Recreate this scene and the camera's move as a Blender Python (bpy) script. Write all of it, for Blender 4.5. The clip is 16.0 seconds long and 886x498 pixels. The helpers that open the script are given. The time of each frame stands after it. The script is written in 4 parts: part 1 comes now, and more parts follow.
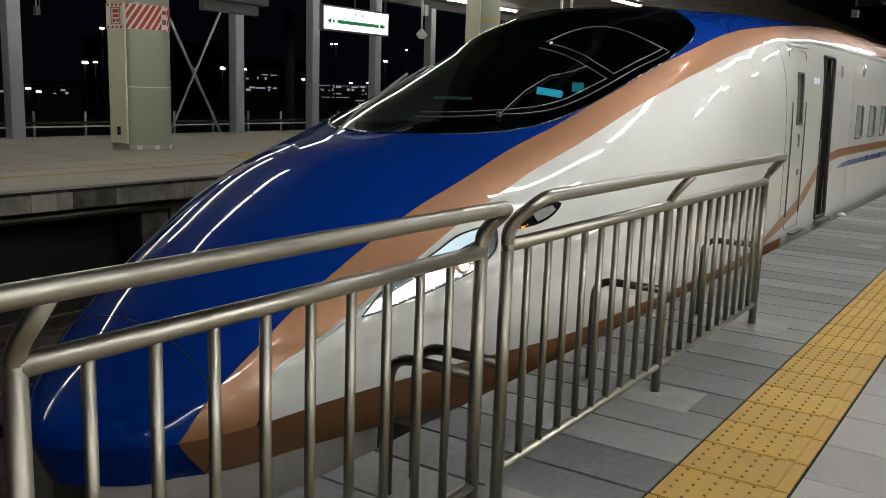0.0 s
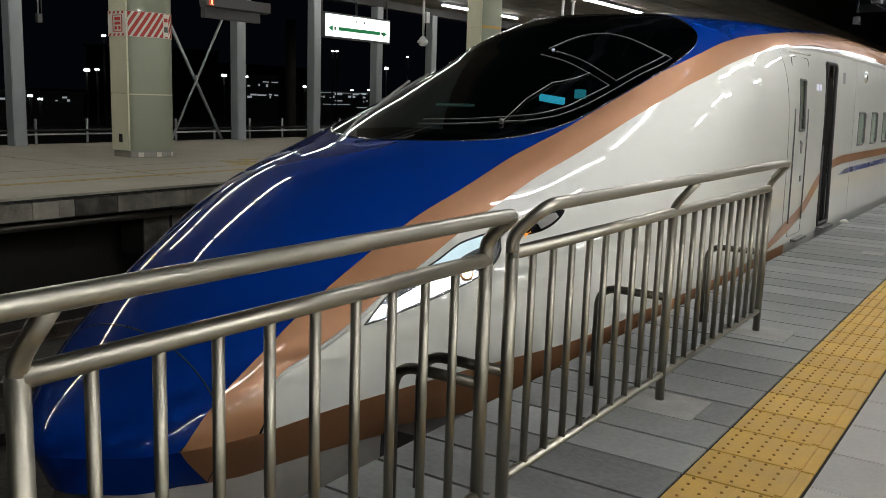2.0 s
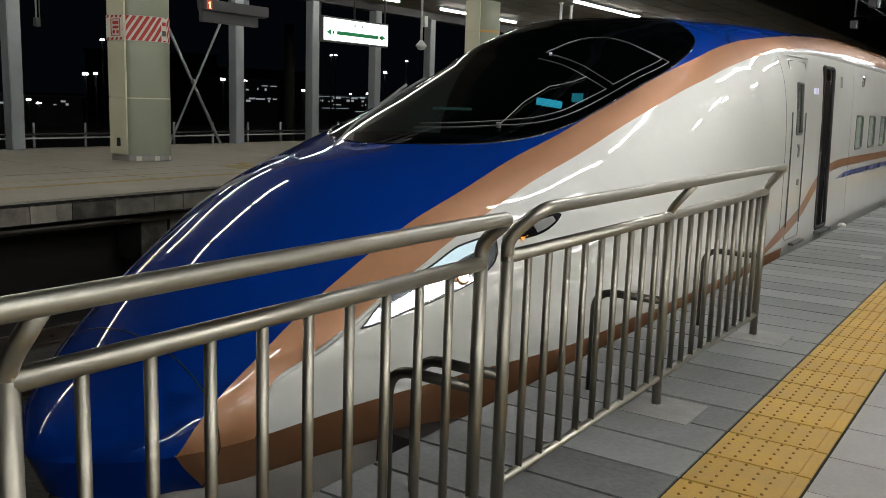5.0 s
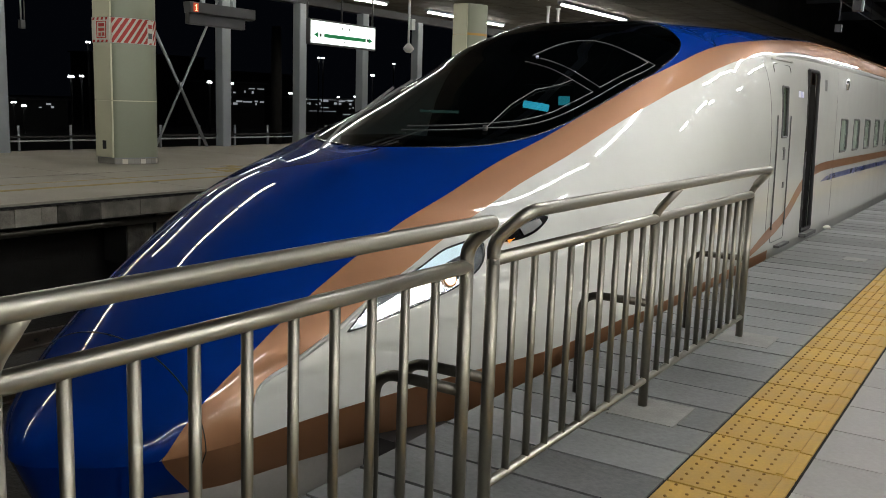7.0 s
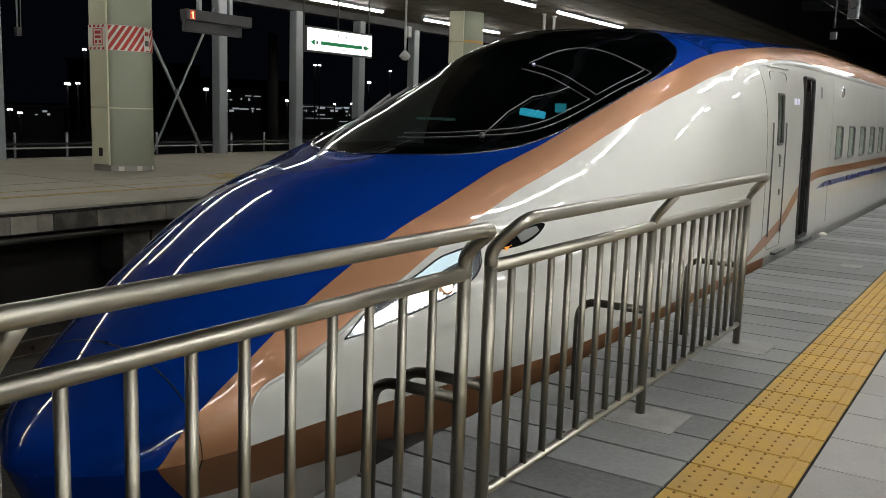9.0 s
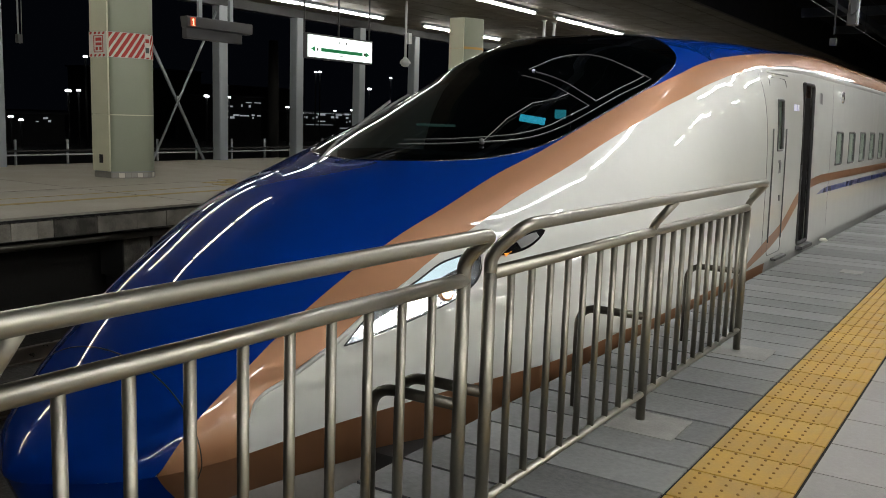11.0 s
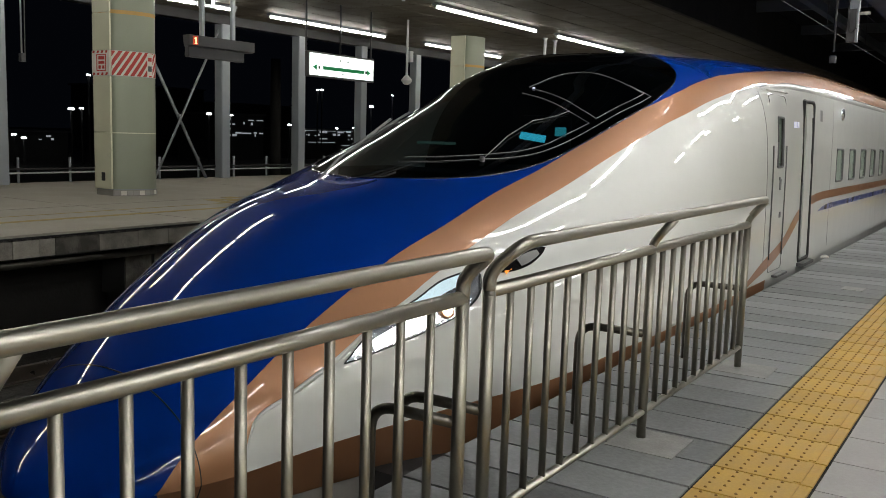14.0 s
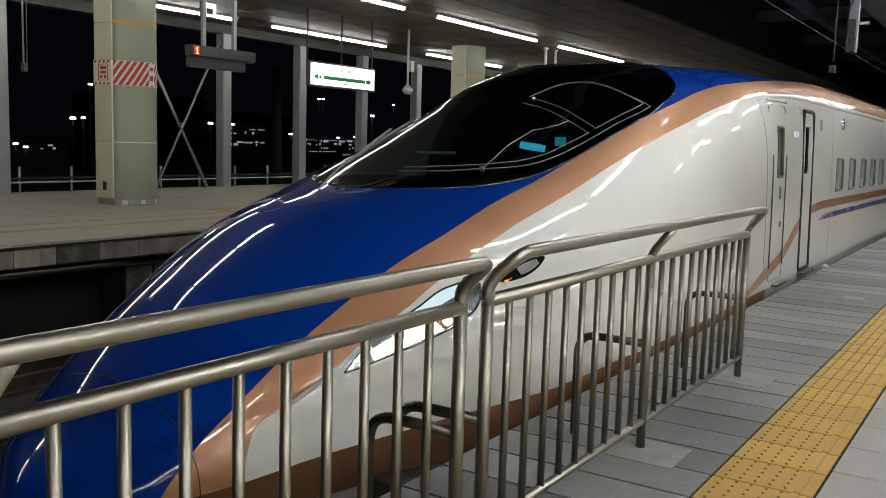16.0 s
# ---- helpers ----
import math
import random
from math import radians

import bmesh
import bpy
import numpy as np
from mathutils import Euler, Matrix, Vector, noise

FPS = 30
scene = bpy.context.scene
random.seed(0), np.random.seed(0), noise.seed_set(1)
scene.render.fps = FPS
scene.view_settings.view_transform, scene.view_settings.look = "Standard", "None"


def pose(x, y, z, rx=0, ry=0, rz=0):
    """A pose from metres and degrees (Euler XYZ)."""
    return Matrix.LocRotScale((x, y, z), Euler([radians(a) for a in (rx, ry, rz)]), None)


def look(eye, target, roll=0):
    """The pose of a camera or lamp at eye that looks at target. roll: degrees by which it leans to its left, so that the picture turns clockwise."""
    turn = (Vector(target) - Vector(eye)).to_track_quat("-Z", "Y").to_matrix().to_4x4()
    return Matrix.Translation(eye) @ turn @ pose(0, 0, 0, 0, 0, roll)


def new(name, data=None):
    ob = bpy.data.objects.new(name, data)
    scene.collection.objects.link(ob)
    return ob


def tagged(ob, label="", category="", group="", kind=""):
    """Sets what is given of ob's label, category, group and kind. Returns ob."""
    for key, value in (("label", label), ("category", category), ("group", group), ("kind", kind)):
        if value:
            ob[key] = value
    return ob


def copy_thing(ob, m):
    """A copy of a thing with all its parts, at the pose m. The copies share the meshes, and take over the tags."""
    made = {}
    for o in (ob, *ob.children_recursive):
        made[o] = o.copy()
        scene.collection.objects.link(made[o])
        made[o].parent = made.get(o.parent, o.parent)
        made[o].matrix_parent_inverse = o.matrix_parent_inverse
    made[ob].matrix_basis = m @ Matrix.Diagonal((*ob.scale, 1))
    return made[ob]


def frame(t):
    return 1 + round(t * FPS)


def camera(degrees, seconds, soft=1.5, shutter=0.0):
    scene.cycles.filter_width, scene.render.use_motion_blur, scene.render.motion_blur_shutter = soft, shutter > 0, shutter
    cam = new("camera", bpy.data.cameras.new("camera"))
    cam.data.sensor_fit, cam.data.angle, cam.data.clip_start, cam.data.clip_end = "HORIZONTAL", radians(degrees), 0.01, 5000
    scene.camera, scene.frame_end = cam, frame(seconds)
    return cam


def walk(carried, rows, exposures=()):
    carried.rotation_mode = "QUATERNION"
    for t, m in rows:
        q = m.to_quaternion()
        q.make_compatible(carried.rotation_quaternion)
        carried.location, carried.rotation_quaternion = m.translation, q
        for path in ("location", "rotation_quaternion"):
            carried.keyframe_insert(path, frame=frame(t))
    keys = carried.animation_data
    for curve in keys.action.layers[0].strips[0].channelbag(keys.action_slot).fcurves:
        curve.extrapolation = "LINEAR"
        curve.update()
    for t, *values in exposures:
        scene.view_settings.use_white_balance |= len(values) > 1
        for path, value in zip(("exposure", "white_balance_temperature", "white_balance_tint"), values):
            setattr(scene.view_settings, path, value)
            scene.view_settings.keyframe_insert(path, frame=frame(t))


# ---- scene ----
cam = camera(52.61, 16.0, soft=0.55)


def shot(t, x, y, z, yaw, pitch, roll):
    """A row of the camera's path: where it stands, how far it turns from the track to the left, tilt and roll."""
    a, b = radians(yaw), radians(pitch)
    way = Vector((-math.sin(a) * math.cos(b), math.cos(a) * math.cos(b), math.sin(b)))
    eye = Vector((x, y, z))
    return t, look(eye, eye + way, roll)


walk(cam, [
    shot(0.0, 0.0159, -0.0099, 1.3523, 33.684, -10.135, 1.960),
    shot(0.5, 0.0126, -0.0075, 1.3524, 33.694, -10.067, 1.930),
    shot(1.0, 0.0077, -0.0065, 1.3521, 33.729, -9.961, 1.927),
    shot(1.5, 0.0012, -0.0062, 1.3498, 33.751, -9.867, 1.928),
    shot(2.0, -0.0020, -0.0023, 1.3522, 33.767, -9.705, 1.902),
    shot(2.5, -0.0029, 0.0038, 1.3519, 33.796, -9.667, 1.878),
    shot(3.0, -0.0043, 0.0084, 1.3526, 33.837, -9.622, 1.882),
    shot(3.5, -0.0028, 0.0097, 1.3518, 33.866, -9.565, 1.871),
    shot(4.0, 0.0019, 0.0092, 1.3520, 33.888, -9.490, 1.881),
    shot(6.5, 0.0066, 0.0109, 1.3501, 33.076, -9.365, 1.922),
    shot(7.0, 0.0082, 0.0138, 1.3508, 32.912, -9.248, 1.940),
    shot(7.5, 0.0078, 0.0166, 1.3528, 32.860, -9.132, 1.946),
    shot(8.0, 0.0063, 0.0178, 1.3523, 32.813, -9.069, 1.966),
    shot(8.5, 0.0042, 0.0179, 1.3522, 32.749, -8.932, 1.937),
    shot(9.0, 0.0039, 0.0149, 1.3516, 32.698, -8.794, 1.930),
    shot(11.5, 0.0070, 0.0183, 1.3523, 32.768, -8.237, 1.859),
    shot(12.0, 0.0076, 0.0171, 1.3536, 32.790, -8.044, 1.869),
    shot(12.5, 0.0085, 0.0190, 1.3541, 32.843, -7.898, 1.845),
    shot(13.0, 0.0100, 0.0198, 1.3535, 32.852, -7.733, 1.831),
    shot(13.5, 0.0135, 0.0194, 1.3545, 32.858, -7.520, 1.834),
    shot(14.0, 0.0155, 0.0198, 1.3556, 32.897, -7.313, 1.766),
    shot(14.5, 0.0170, 0.0208, 1.3570, 32.932, -7.171, 1.785),
    shot(15.0, 0.0202, 0.0223, 1.3580, 32.968, -6.994, 1.765),
    shot(15.5, 0.0218, 0.0208, 1.3571, 32.974, -6.890, 1.768),
    shot(16.0, 0.0260, 0.0176, 1.3586, 32.982, -6.733, 1.773),
])


scene.view_settings.exposure = 0.0

# ---- world: night ----
world = bpy.data.worlds.new("night")
scene.world = world
world.use_nodes = True
world.node_tree.nodes["Background"].inputs[0].default_value = (0.010, 0.013, 0.022, 1)
world.node_tree.nodes["Background"].inputs[1].default_value = 0.10

TUBE_NEAR = 58.0
TUBE_FAR = 31.0


# ---- materials ----
def mat(name, color, rough=0.5, metal=0.0, var=0.12, scale=6.0, bump=0.0, bscale=60.0, coat=0.0, rvar=0.1, emit=None, power=0.0,
        per=0.0, stretch=(1, 1, 1), fine=0.5, spec=0.5, bdetail=5.0):
    m = bpy.data.materials.new(name)
    m.use_nodes = True
    nt = m.node_tree
    b = nt.nodes["Principled BSDF"]
    b.inputs["Metallic"].default_value = metal
    b.inputs["Coat Weight"].default_value = coat
    b.inputs["Coat Roughness"].default_value = 0.03
    b.inputs["Specular IOR Level"].default_value = spec
    tc = nt.nodes.new("ShaderNodeTexCoord")
    mp = nt.nodes.new("ShaderNodeMapping")
    mp.inputs["Scale"].default_value = stretch
    nt.links.new(tc.outputs["Object"], mp.inputs[0])
    n1 = nt.nodes.new("ShaderNodeTexNoise")
    n1.inputs["Scale"].default_value, n1.inputs["Detail"].default_value = scale, 6
    n2 = nt.nodes.new("ShaderNodeTexNoise")
    n2.inputs["Scale"].default_value, n2.inputs["Detail"].default_value = scale * 14, 4
    nt.links.new(mp.outputs[0], n1.inputs["Vector"])
    nt.links.new(mp.outputs[0], n2.inputs["Vector"])
    mx = nt.nodes.new("ShaderNodeMath")
    mx.operation = "MULTIPLY_ADD"
    nt.links.new(n2.outputs["Fac"], mx.inputs[0])
    mx.inputs[1].default_value = fine
    nt.links.new(n1.outputs["Fac"], mx.inputs[2])
    last = mx.outputs[0]
    if per:
        oi = nt.nodes.new("ShaderNodeObjectInfo")
        pm = nt.nodes.new("ShaderNodeMath")
        pm.operation = "MULTIPLY_ADD"
        nt.links.new(oi.outputs["Random"], pm.inputs[0])
        pm.inputs[1].default_value = per
        nt.links.new(last, pm.inputs[2])
        last = pm.outputs[0]
    mr = nt.nodes.new("ShaderNodeMapRange")
    mid = 0.5 + 0.5 * fine + 0.5 * per
    mr.inputs["From Min"].default_value, mr.inputs["From Max"].default_value = mid - 0.45, mid + 0.45
    mr.inputs["To Min"].default_value, mr.inputs["To Max"].default_value = 1 - var, 1 + var
    nt.links.new(last, mr.inputs["Value"])
    vm = nt.nodes.new("ShaderNodeVectorMath")
    vm.operation = "SCALE"
    vm.inputs[0].default_value = color
    nt.links.new(mr.outputs[0], vm.inputs["Scale"])
    nt.links.new(vm.outputs[0], b.inputs["Base Color"])
    rr = nt.nodes.new("ShaderNodeMapRange")
    rr.inputs["To Min"].default_value, rr.inputs["To Max"].default_value = max(0.02, rough - rvar), min(1, rough + rvar)
    rr.inputs["From Min"].default_value, rr.inputs["From Max"].default_value = 0.3, 0.7
    nt.links.new(n1.outputs["Fac"], rr.inputs["Value"])
    nt.links.new(rr.outputs[0], b.inputs["Roughness"])
    if bump:
        n3 = nt.nodes.new("ShaderNodeTexNoise")
        n3.inputs["Scale"].default_value, n3.inputs["Detail"].default_value = bscale, bdetail
        nt.links.new(mp.outputs[0], n3.inputs["Vector"])
        bp = nt.nodes.new("ShaderNodeBump")
        bp.inputs["Strength"].default_value, bp.inputs["Distance"].default_value = 1.0, bump
        nt.links.new(n3.outputs["Fac"], bp.inputs["Height"])
        nt.links.new(bp.outputs[0], b.inputs["Normal"])
        if coat:
            nt.links.new(bp.outputs[0], b.inputs["Coat Normal"])
    if emit:
        b.inputs["Emission Color"].default_value = (*emit, 1)
        b.inputs["Emission Strength"].default_value = power
    return m


def glass(name, tint, gloss=0.03):
    """A thin pane: tinted, with the gloss of a sheet of glass."""
    m = bpy.data.materials.new(name)
    m.use_nodes = True
    nt = m.node_tree
    nt.nodes.remove(nt.nodes["Principled BSDF"])
    out = nt.nodes["Material Output"]
    tr = nt.nodes.new("ShaderNodeBsdfTransparent")
    tr.inputs[0].default_value = (*tint, 1)
    gl = nt.nodes.new("ShaderNodeBsdfGlossy")
    gl.inputs["Roughness"].default_value = gloss
    lw = nt.nodes.new("ShaderNodeLayerWeight")
    pw = nt.nodes.new("ShaderNodeMath")
    pw.operation = "POWER"
    pw.inputs[1].default_value = 5.0
    nt.links.new(lw.outputs["Facing"], pw.inputs[0])
    fr = nt.nodes.new("ShaderNodeMath")
    fr.operation = "MULTIPLY_ADD"
    fr.inputs[1].default_value, fr.inputs[2].default_value = 0.90, 0.045
    nt.links.new(pw.outputs[0], fr.inputs[0])
    mx = nt.nodes.new("ShaderNodeMixShader")
    nt.links.new(fr.outputs[0], mx.inputs[0])
    nt.links.new(tr.outputs[0], mx.inputs[1])
    nt.links.new(gl.outputs[0], mx.inputs[2])
    nt.links.new(mx.outputs[0], out.inputs[0])
    return m


M = {
    "blue": mat("blue_paint", (0.0005, 0.028, 0.225), 0.45, 0.0, 0.05, 1.5, 0.0022, 3.2, 1.0, 0.03, spec=0.02, bdetail=0.6),
    "copper": mat("copper_paint", (0.39, 0.188, 0.090), 0.46, 0.30, 0.05, 1.5, 0.0014, 3.2, 0.8, 0.05, bdetail=0.5),
    "white": mat("white_paint", (0.665, 0.672, 0.64), 0.5, 0.0, 0.035, 0.9, 0.0022, 3.2, 1.0, 0.05, spec=0.2, bdetail=0.6),
    "skirt": mat("grey_skirt_paint", (0.42, 0.40, 0.36), 0.4, 0.0, 0.12, 3, 0, 10, 0.3, 0.1),
    "dark": mat("dark_rubber", (0.015, 0.015, 0.016), 0.6, 0, 0.2, 8),
    "under": mat("underframe_paint", (0.05, 0.05, 0.05), 0.7, 0, 0.3, 4),
    "blackgloss": mat("black_gloss_paint", (0.006, 0.006, 0.007), 0.1, 0, 0.1, 4, 0, 10, 1.0, 0.03),
    "trim": mat("grey_seal", (0.10, 0.10, 0.10), 0.5, 0.0, 0.1, 8),
    "sealgrey": mat("grey_window_seal", (0.17, 0.17, 0.17), 0.5, 0.0, 0.1, 8),
    "silver": mat("lamp_reflector", (0.75, 0.77, 0.8), 0.16, 0.9, 0.08, 6),
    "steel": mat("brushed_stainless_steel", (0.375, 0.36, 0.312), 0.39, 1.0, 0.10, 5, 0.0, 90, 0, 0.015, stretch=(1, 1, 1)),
    # rail steel again, darker: the uprights' dim reflections are put into the colour
    "upright": mat("darkened_upright_steel", (0.275, 0.26, 0.22), 0.42, 1.0, 0.12, 5, 0.0, 90, 0, 0.03),
    # braces: a much darker steel than the rails
    "brace": mat("dark_brace_steel", (0.13, 0.12, 0.10), 0.36, 1.0, 0.2, 6, 0.0, 90, 0, 0.05),
    "paver": mat("grey_paving", (0.172, 0.177, 0.178), 0.62, 0, 0.60, 2.6, 0.0014, 60, 0, 0.14, per=0.5, fine=0.45),
    "paverlight": mat("light_paving", (0.36, 0.345, 0.33), 0.7, 0, 0.2, 3.0, 0.001, 120, 0, 0.12, per=0.4),
    "grout": mat("dark_joint", (0.005, 0.005, 0.005), 0.9, 0, 0.3, 20),
    "edgeconcrete": mat("stained_edge_concrete", (0.23, 0.215, 0.185), 0.85, 0, 0.75, 5.0, 0.003, 40, 0, 0.1, per=0.9),
    "concrete": mat("concrete", (0.30, 0.29, 0.27), 0.8, 0, 0.28, 2.0, 0.002, 50, 0, 0.1),
    "patch": mat("mortar_patch", (0.265, 0.26, 0.247), 0.8, 0, 0.40, 8, 0.002, 60),
    "yellow": mat("yellow_tactile_tile", (0.47, 0.28, 0.043), 0.6, 0, 0.26, 5, 0.0006, 100, 0, 0.12, per=0.35),
    "yellowline": mat("faded_yellow_line", (0.40, 0.31, 0.12), 0.7, 0, 0.3, 5),
    "platform": mat("far_platform_floor", (0.37, 0.345, 0.295), 0.5, 0, 0.24, 1.2, 0.001, 60, 0, 0.15),
    "ballast": mat("track_slab", (0.035, 0.033, 0.03), 0.9, 0, 0.5, 6, 0.02, 18),
    "rail": mat("rail_steel", (0.25, 0.22, 0.19), 0.35, 0.9, 0.25, 8),
    # far darker than concrete: shade under the platforms is put into this colour
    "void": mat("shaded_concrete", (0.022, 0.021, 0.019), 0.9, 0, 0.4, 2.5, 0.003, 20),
    "pillargreen": mat("grey_green_panel", (0.285, 0.31, 0.235), 0.42, 0.1, 0.06, 2, 0, 20, 0.1),
    "pillarcream": mat("cream_panel", (0.62, 0.62, 0.47), 0.45, 0.0, 0.06, 2),
    "orange": mat("ochre_band", (0.52, 0.30, 0.08), 0.5, 0, 0.1, 5),
    "red": mat("red_tape", (0.50, 0.045, 0.035), 0.5, 0, 0.1, 6),
    "tapewhite": mat("white_tape", (0.75, 0.72, 0.66), 0.5, 0, 0.08, 6),
    "column": mat("grey_painted_steel", (0.28, 0.305, 0.33), 0.5, 0.2, 0.12, 3),
    "palegrey": mat("pale_grey_plastic", (0.50, 0.52, 0.52), 0.5, 0, 0.06, 4),
    # the lining is no lamp; a faint glow is added to its colour
    "crewblind": mat("faintly_glowing_lining", (0.20, 0.22, 0.18), 0.6, 0, 0.1, 4, emit=(0.7, 0.85, 0.7), power=0.10),
    "ceiling": mat("tan_ceiling_panel", (0.088, 0.070, 0.046), 0.6, 0, 0.15, 2.0),
    "ceilingdark": mat("dark_ceiling_joint", (0.07, 0.06, 0.045), 0.8, 0, 0.2, 4),
    "canopy": mat("dark_canopy", (0.03, 0.03, 0.03), 0.8, 0, 0.2, 1.5),
    "tubenear": mat("lit_tube", (0.9, 0.9, 0.9), 0.5, emit=(1.0, 0.985, 0.96), power=TUBE_NEAR),
    "tubefar": mat("lit_tube_far", (0.9, 0.9, 0.9), 0.5, emit=(1.0, 0.97, 0.86), power=TUBE_FAR),
    "sign": mat("lit_sign_face", (0.85, 0.9, 0.88), 0.4, emit=(0.90, 1.0, 0.96), power=1.0),
    "green": mat("green_sign_bar", (0.01, 0.16, 0.05), 0.4, emit=(0.0, 0.30, 0.09), power=0.28),
    "fencegrey": mat("dark_fence_paint", (0.12, 0.12, 0.12), 0.5, 0.2, 0.2, 4),
    "beam": mat("dark_beam_paint", (0.022, 0.022, 0.024), 0.6, 0.1, 0.2, 2),
    "dot": mat("worn_tactile_dot", (0.26, 0.14, 0.025), 0.7, 0, 0.3, 20),
    "ink": mat("dark_print", (0.03, 0.035, 0.03), 0.5),
    "box": mat("dark_grey_casing", (0.05, 0.05, 0.053), 0.45, 0.1, 0.1, 5),
    "vestibule": mat("brown_vestibule_lining", (0.10, 0.06, 0.042), 0.6, 0, 0.15, 4),
    "vestlamp": mat("added_vestibule_lamp", (0.9, 0.85, 0.75), 0.4, emit=(1.0, 0.86, 0.66), power=7.0),
    "ledpanel": mat("dark_red_panel", (0.25, 0.03, 0.01), 0.5, emit=(0.9, 0.10, 0.02), power=0.35),
    "led": mat("orange_led", (0.4, 0.05, 0.01), 0.5, emit=(1.0, 0.55, 0.30), power=2.5),
    "headlamp": mat("lit_headlamp", (0.9, 0.9, 0.9), 0.3, emit=(1.0, 0.97, 0.90), power=5.0),
    "headwarm": mat("warm_lamp", (0.9, 0.8, 0.6), 0.3, emit=(1.0, 0.80, 0.55), power=4.0),
    # emission here replaces the light the headlamps would throw on this lens
    "bluelens": mat("glowing_cool_lens", (0.5, 0.7, 0.78), 0.15, 0.6, 0.1, 6, emit=(0.78, 0.96, 1.0), power=0.75),
    "amber": mat("amber_lens", (0.6, 0.2, 0.03), 0.2, emit=(1.0, 0.35, 0.05), power=0.8),
    "screen": mat("lit_cab_screen", (0.1, 0.5, 0.6), 0.3, emit=(0.05, 0.55, 0.75), power=2.6),
    "screendim": mat("dim_cab_panel", (0.1, 0.4, 0.45), 0.3, emit=(0.03, 0.30, 0.36), power=2.0),
    "dashdim": mat("faint_display", (0.1, 0.15, 0.12), 0.4, emit=(0.10, 0.22, 0.18), power=0.6),
    "cab": mat("dark_cab_lining", (0.012, 0.013, 0.014), 0.7, 0, 0.2, 5),
    # the blind's glow stands in for the lit carriage behind it
    "blind": mat("glowing_grey_blind", (0.40, 0.42, 0.37), 0.6, 0, 0.1, 4, emit=(0.82, 0.9, 0.78), power=0.30),
    "bluestripe": mat("blue_stripe", (0.03, 0.055, 0.22), 0.3, 0, 0.05, 3, coat=0.5),
    "glassdark": glass("tinted_windscreen", (0.16, 0.20, 0.21)),
    "glass": glass("window_glass", (0.55, 0.6, 0.56)),
    "clear": glass("clear_lens", (0.93, 0.95, 0.97)),
    "city": mat("distant_lamp", (0.9, 0.9, 0.9), 0.4, emit=(0.93, 0.97, 1.0), power=5.0),
    "citydim": mat("distant_window", (0.5, 0.5, 0.5), 0.4, emit=(0.85, 0.92, 1.0), power=0.26),
    "citywall": mat("distant_wall", (0.03, 0.03, 0.03), 0.9, 0, 0.3, 0.3),
    "ledwhite": mat("destination_display", (0.5, 0.5, 0.55), 0.3, emit=(0.72, 0.74, 1.0), power=0.45),
}


# ---- mesh helpers ----
def part(name, bm, material, parent=None, label="", smooth=False):
    me = bpy.data.meshes.new(name)
    bmesh.ops.recalc_face_normals(bm, faces=bm.faces[:])
    bm.to_mesh(me)
    bm.free()
    if smooth:
        me.polygons.foreach_set("use_smooth", [True] * len(me.polygons))
    me.materials.append(M[material])
    ob = new(name, me)
    ob.parent = parent
    if label:
        tagged(ob, label)
    return ob


def thing(name, label, category, group="", kind="", at=(0, 0, 0)):
    ob = new(name)
    ob.location = at
    ob.empty_display_size = 0.1
    return tagged(ob, label, category, group, kind)


def box(x0, x1, y0, y1, z0, z1, bevel=0.0, bm=None):
    own = bm or bmesh.new()
    vs = bmesh.ops.create_cube(own, size=1.0, matrix=Matrix.Translation(((x0 + x1) / 2, (y0 + y1) / 2, (z0 + z1) / 2)) @ Matrix.Diagonal((x1 - x0, y1 - y0, z1 - z0, 1)))["verts"]
    if bevel:
        es = list({e for v in vs for e in v.link_edges})
        bmesh.ops.bevel(own, geom=es, offset=bevel, segments=2, affect="EDGES", profile=0.7)
    return own


def fillet(pts, radius, k=5):
    """A polyline with its inner corners rounded."""
    pts = [Vector(p) for p in pts]
    out = [pts[0]]
    for a, b, c in zip(pts, pts[1:], pts[2:]):
        r1 = min(radius, (a - b).length * 0.45)
        r2 = min(radius, (c - b).length * 0.45)
        p, q = b + (a - b).normalized() * r1, b + (c - b).normalized() * r2
        for i in range(k + 1):
            t = i / k
            out.append(p * (1 - t) ** 2 + b * 2 * t * (1 - t) + q * t * t)
    return out + [pts[-1]]


def tube(pts, r, n=12, bm=None, caps=True):
    bm = bm or bmesh.new()
    pts = [Vector(p) for p in pts]
    rings, up = [], None
    for i, p in enumerate(pts):
        d = (pts[min(i + 1, len(pts) - 1)] - pts[max(i - 1, 0)]).normalized()
        if up is None:
            up = d.orthogonal().normalized()
        up = (up - d * up.dot(d)).normalized()
        side = d.cross(up)
        rr = r[i] if isinstance(r, (list, tuple)) else r
        rings.append([bm.verts.new(p + (up * math.cos(a) + side * math.sin(a)) * rr) for a in (2 * math.pi * j / n for j in range(n))])
    for a, b in zip(rings, rings[1:]):
        for j in range(n):
            bm.faces.new((a[j], a[(j + 1) % n], b[(j + 1) % n], b[j]))
    if caps:
        bm.faces.new(rings[0][::-1])
        bm.faces.new(rings[-1])
    return bm


def prism(poly, z0, z1, bm=None, caps=True):
    """An upright prism over a polygon in plan."""
    bm = bm or bmesh.new()
    lo = [bm.verts.new((x, y, z0)) for x, y in poly]
    hi = [bm.verts.new((x, y, z1)) for x, y in poly]
    n = len(poly)
    for i in range(n):
        bm.faces.new((lo[i], lo[(i + 1) % n], hi[(i + 1) % n], hi[i]))
    if caps:
        bm.faces.new(lo[::-1])
        bm.faces.new(hi)
    return bm


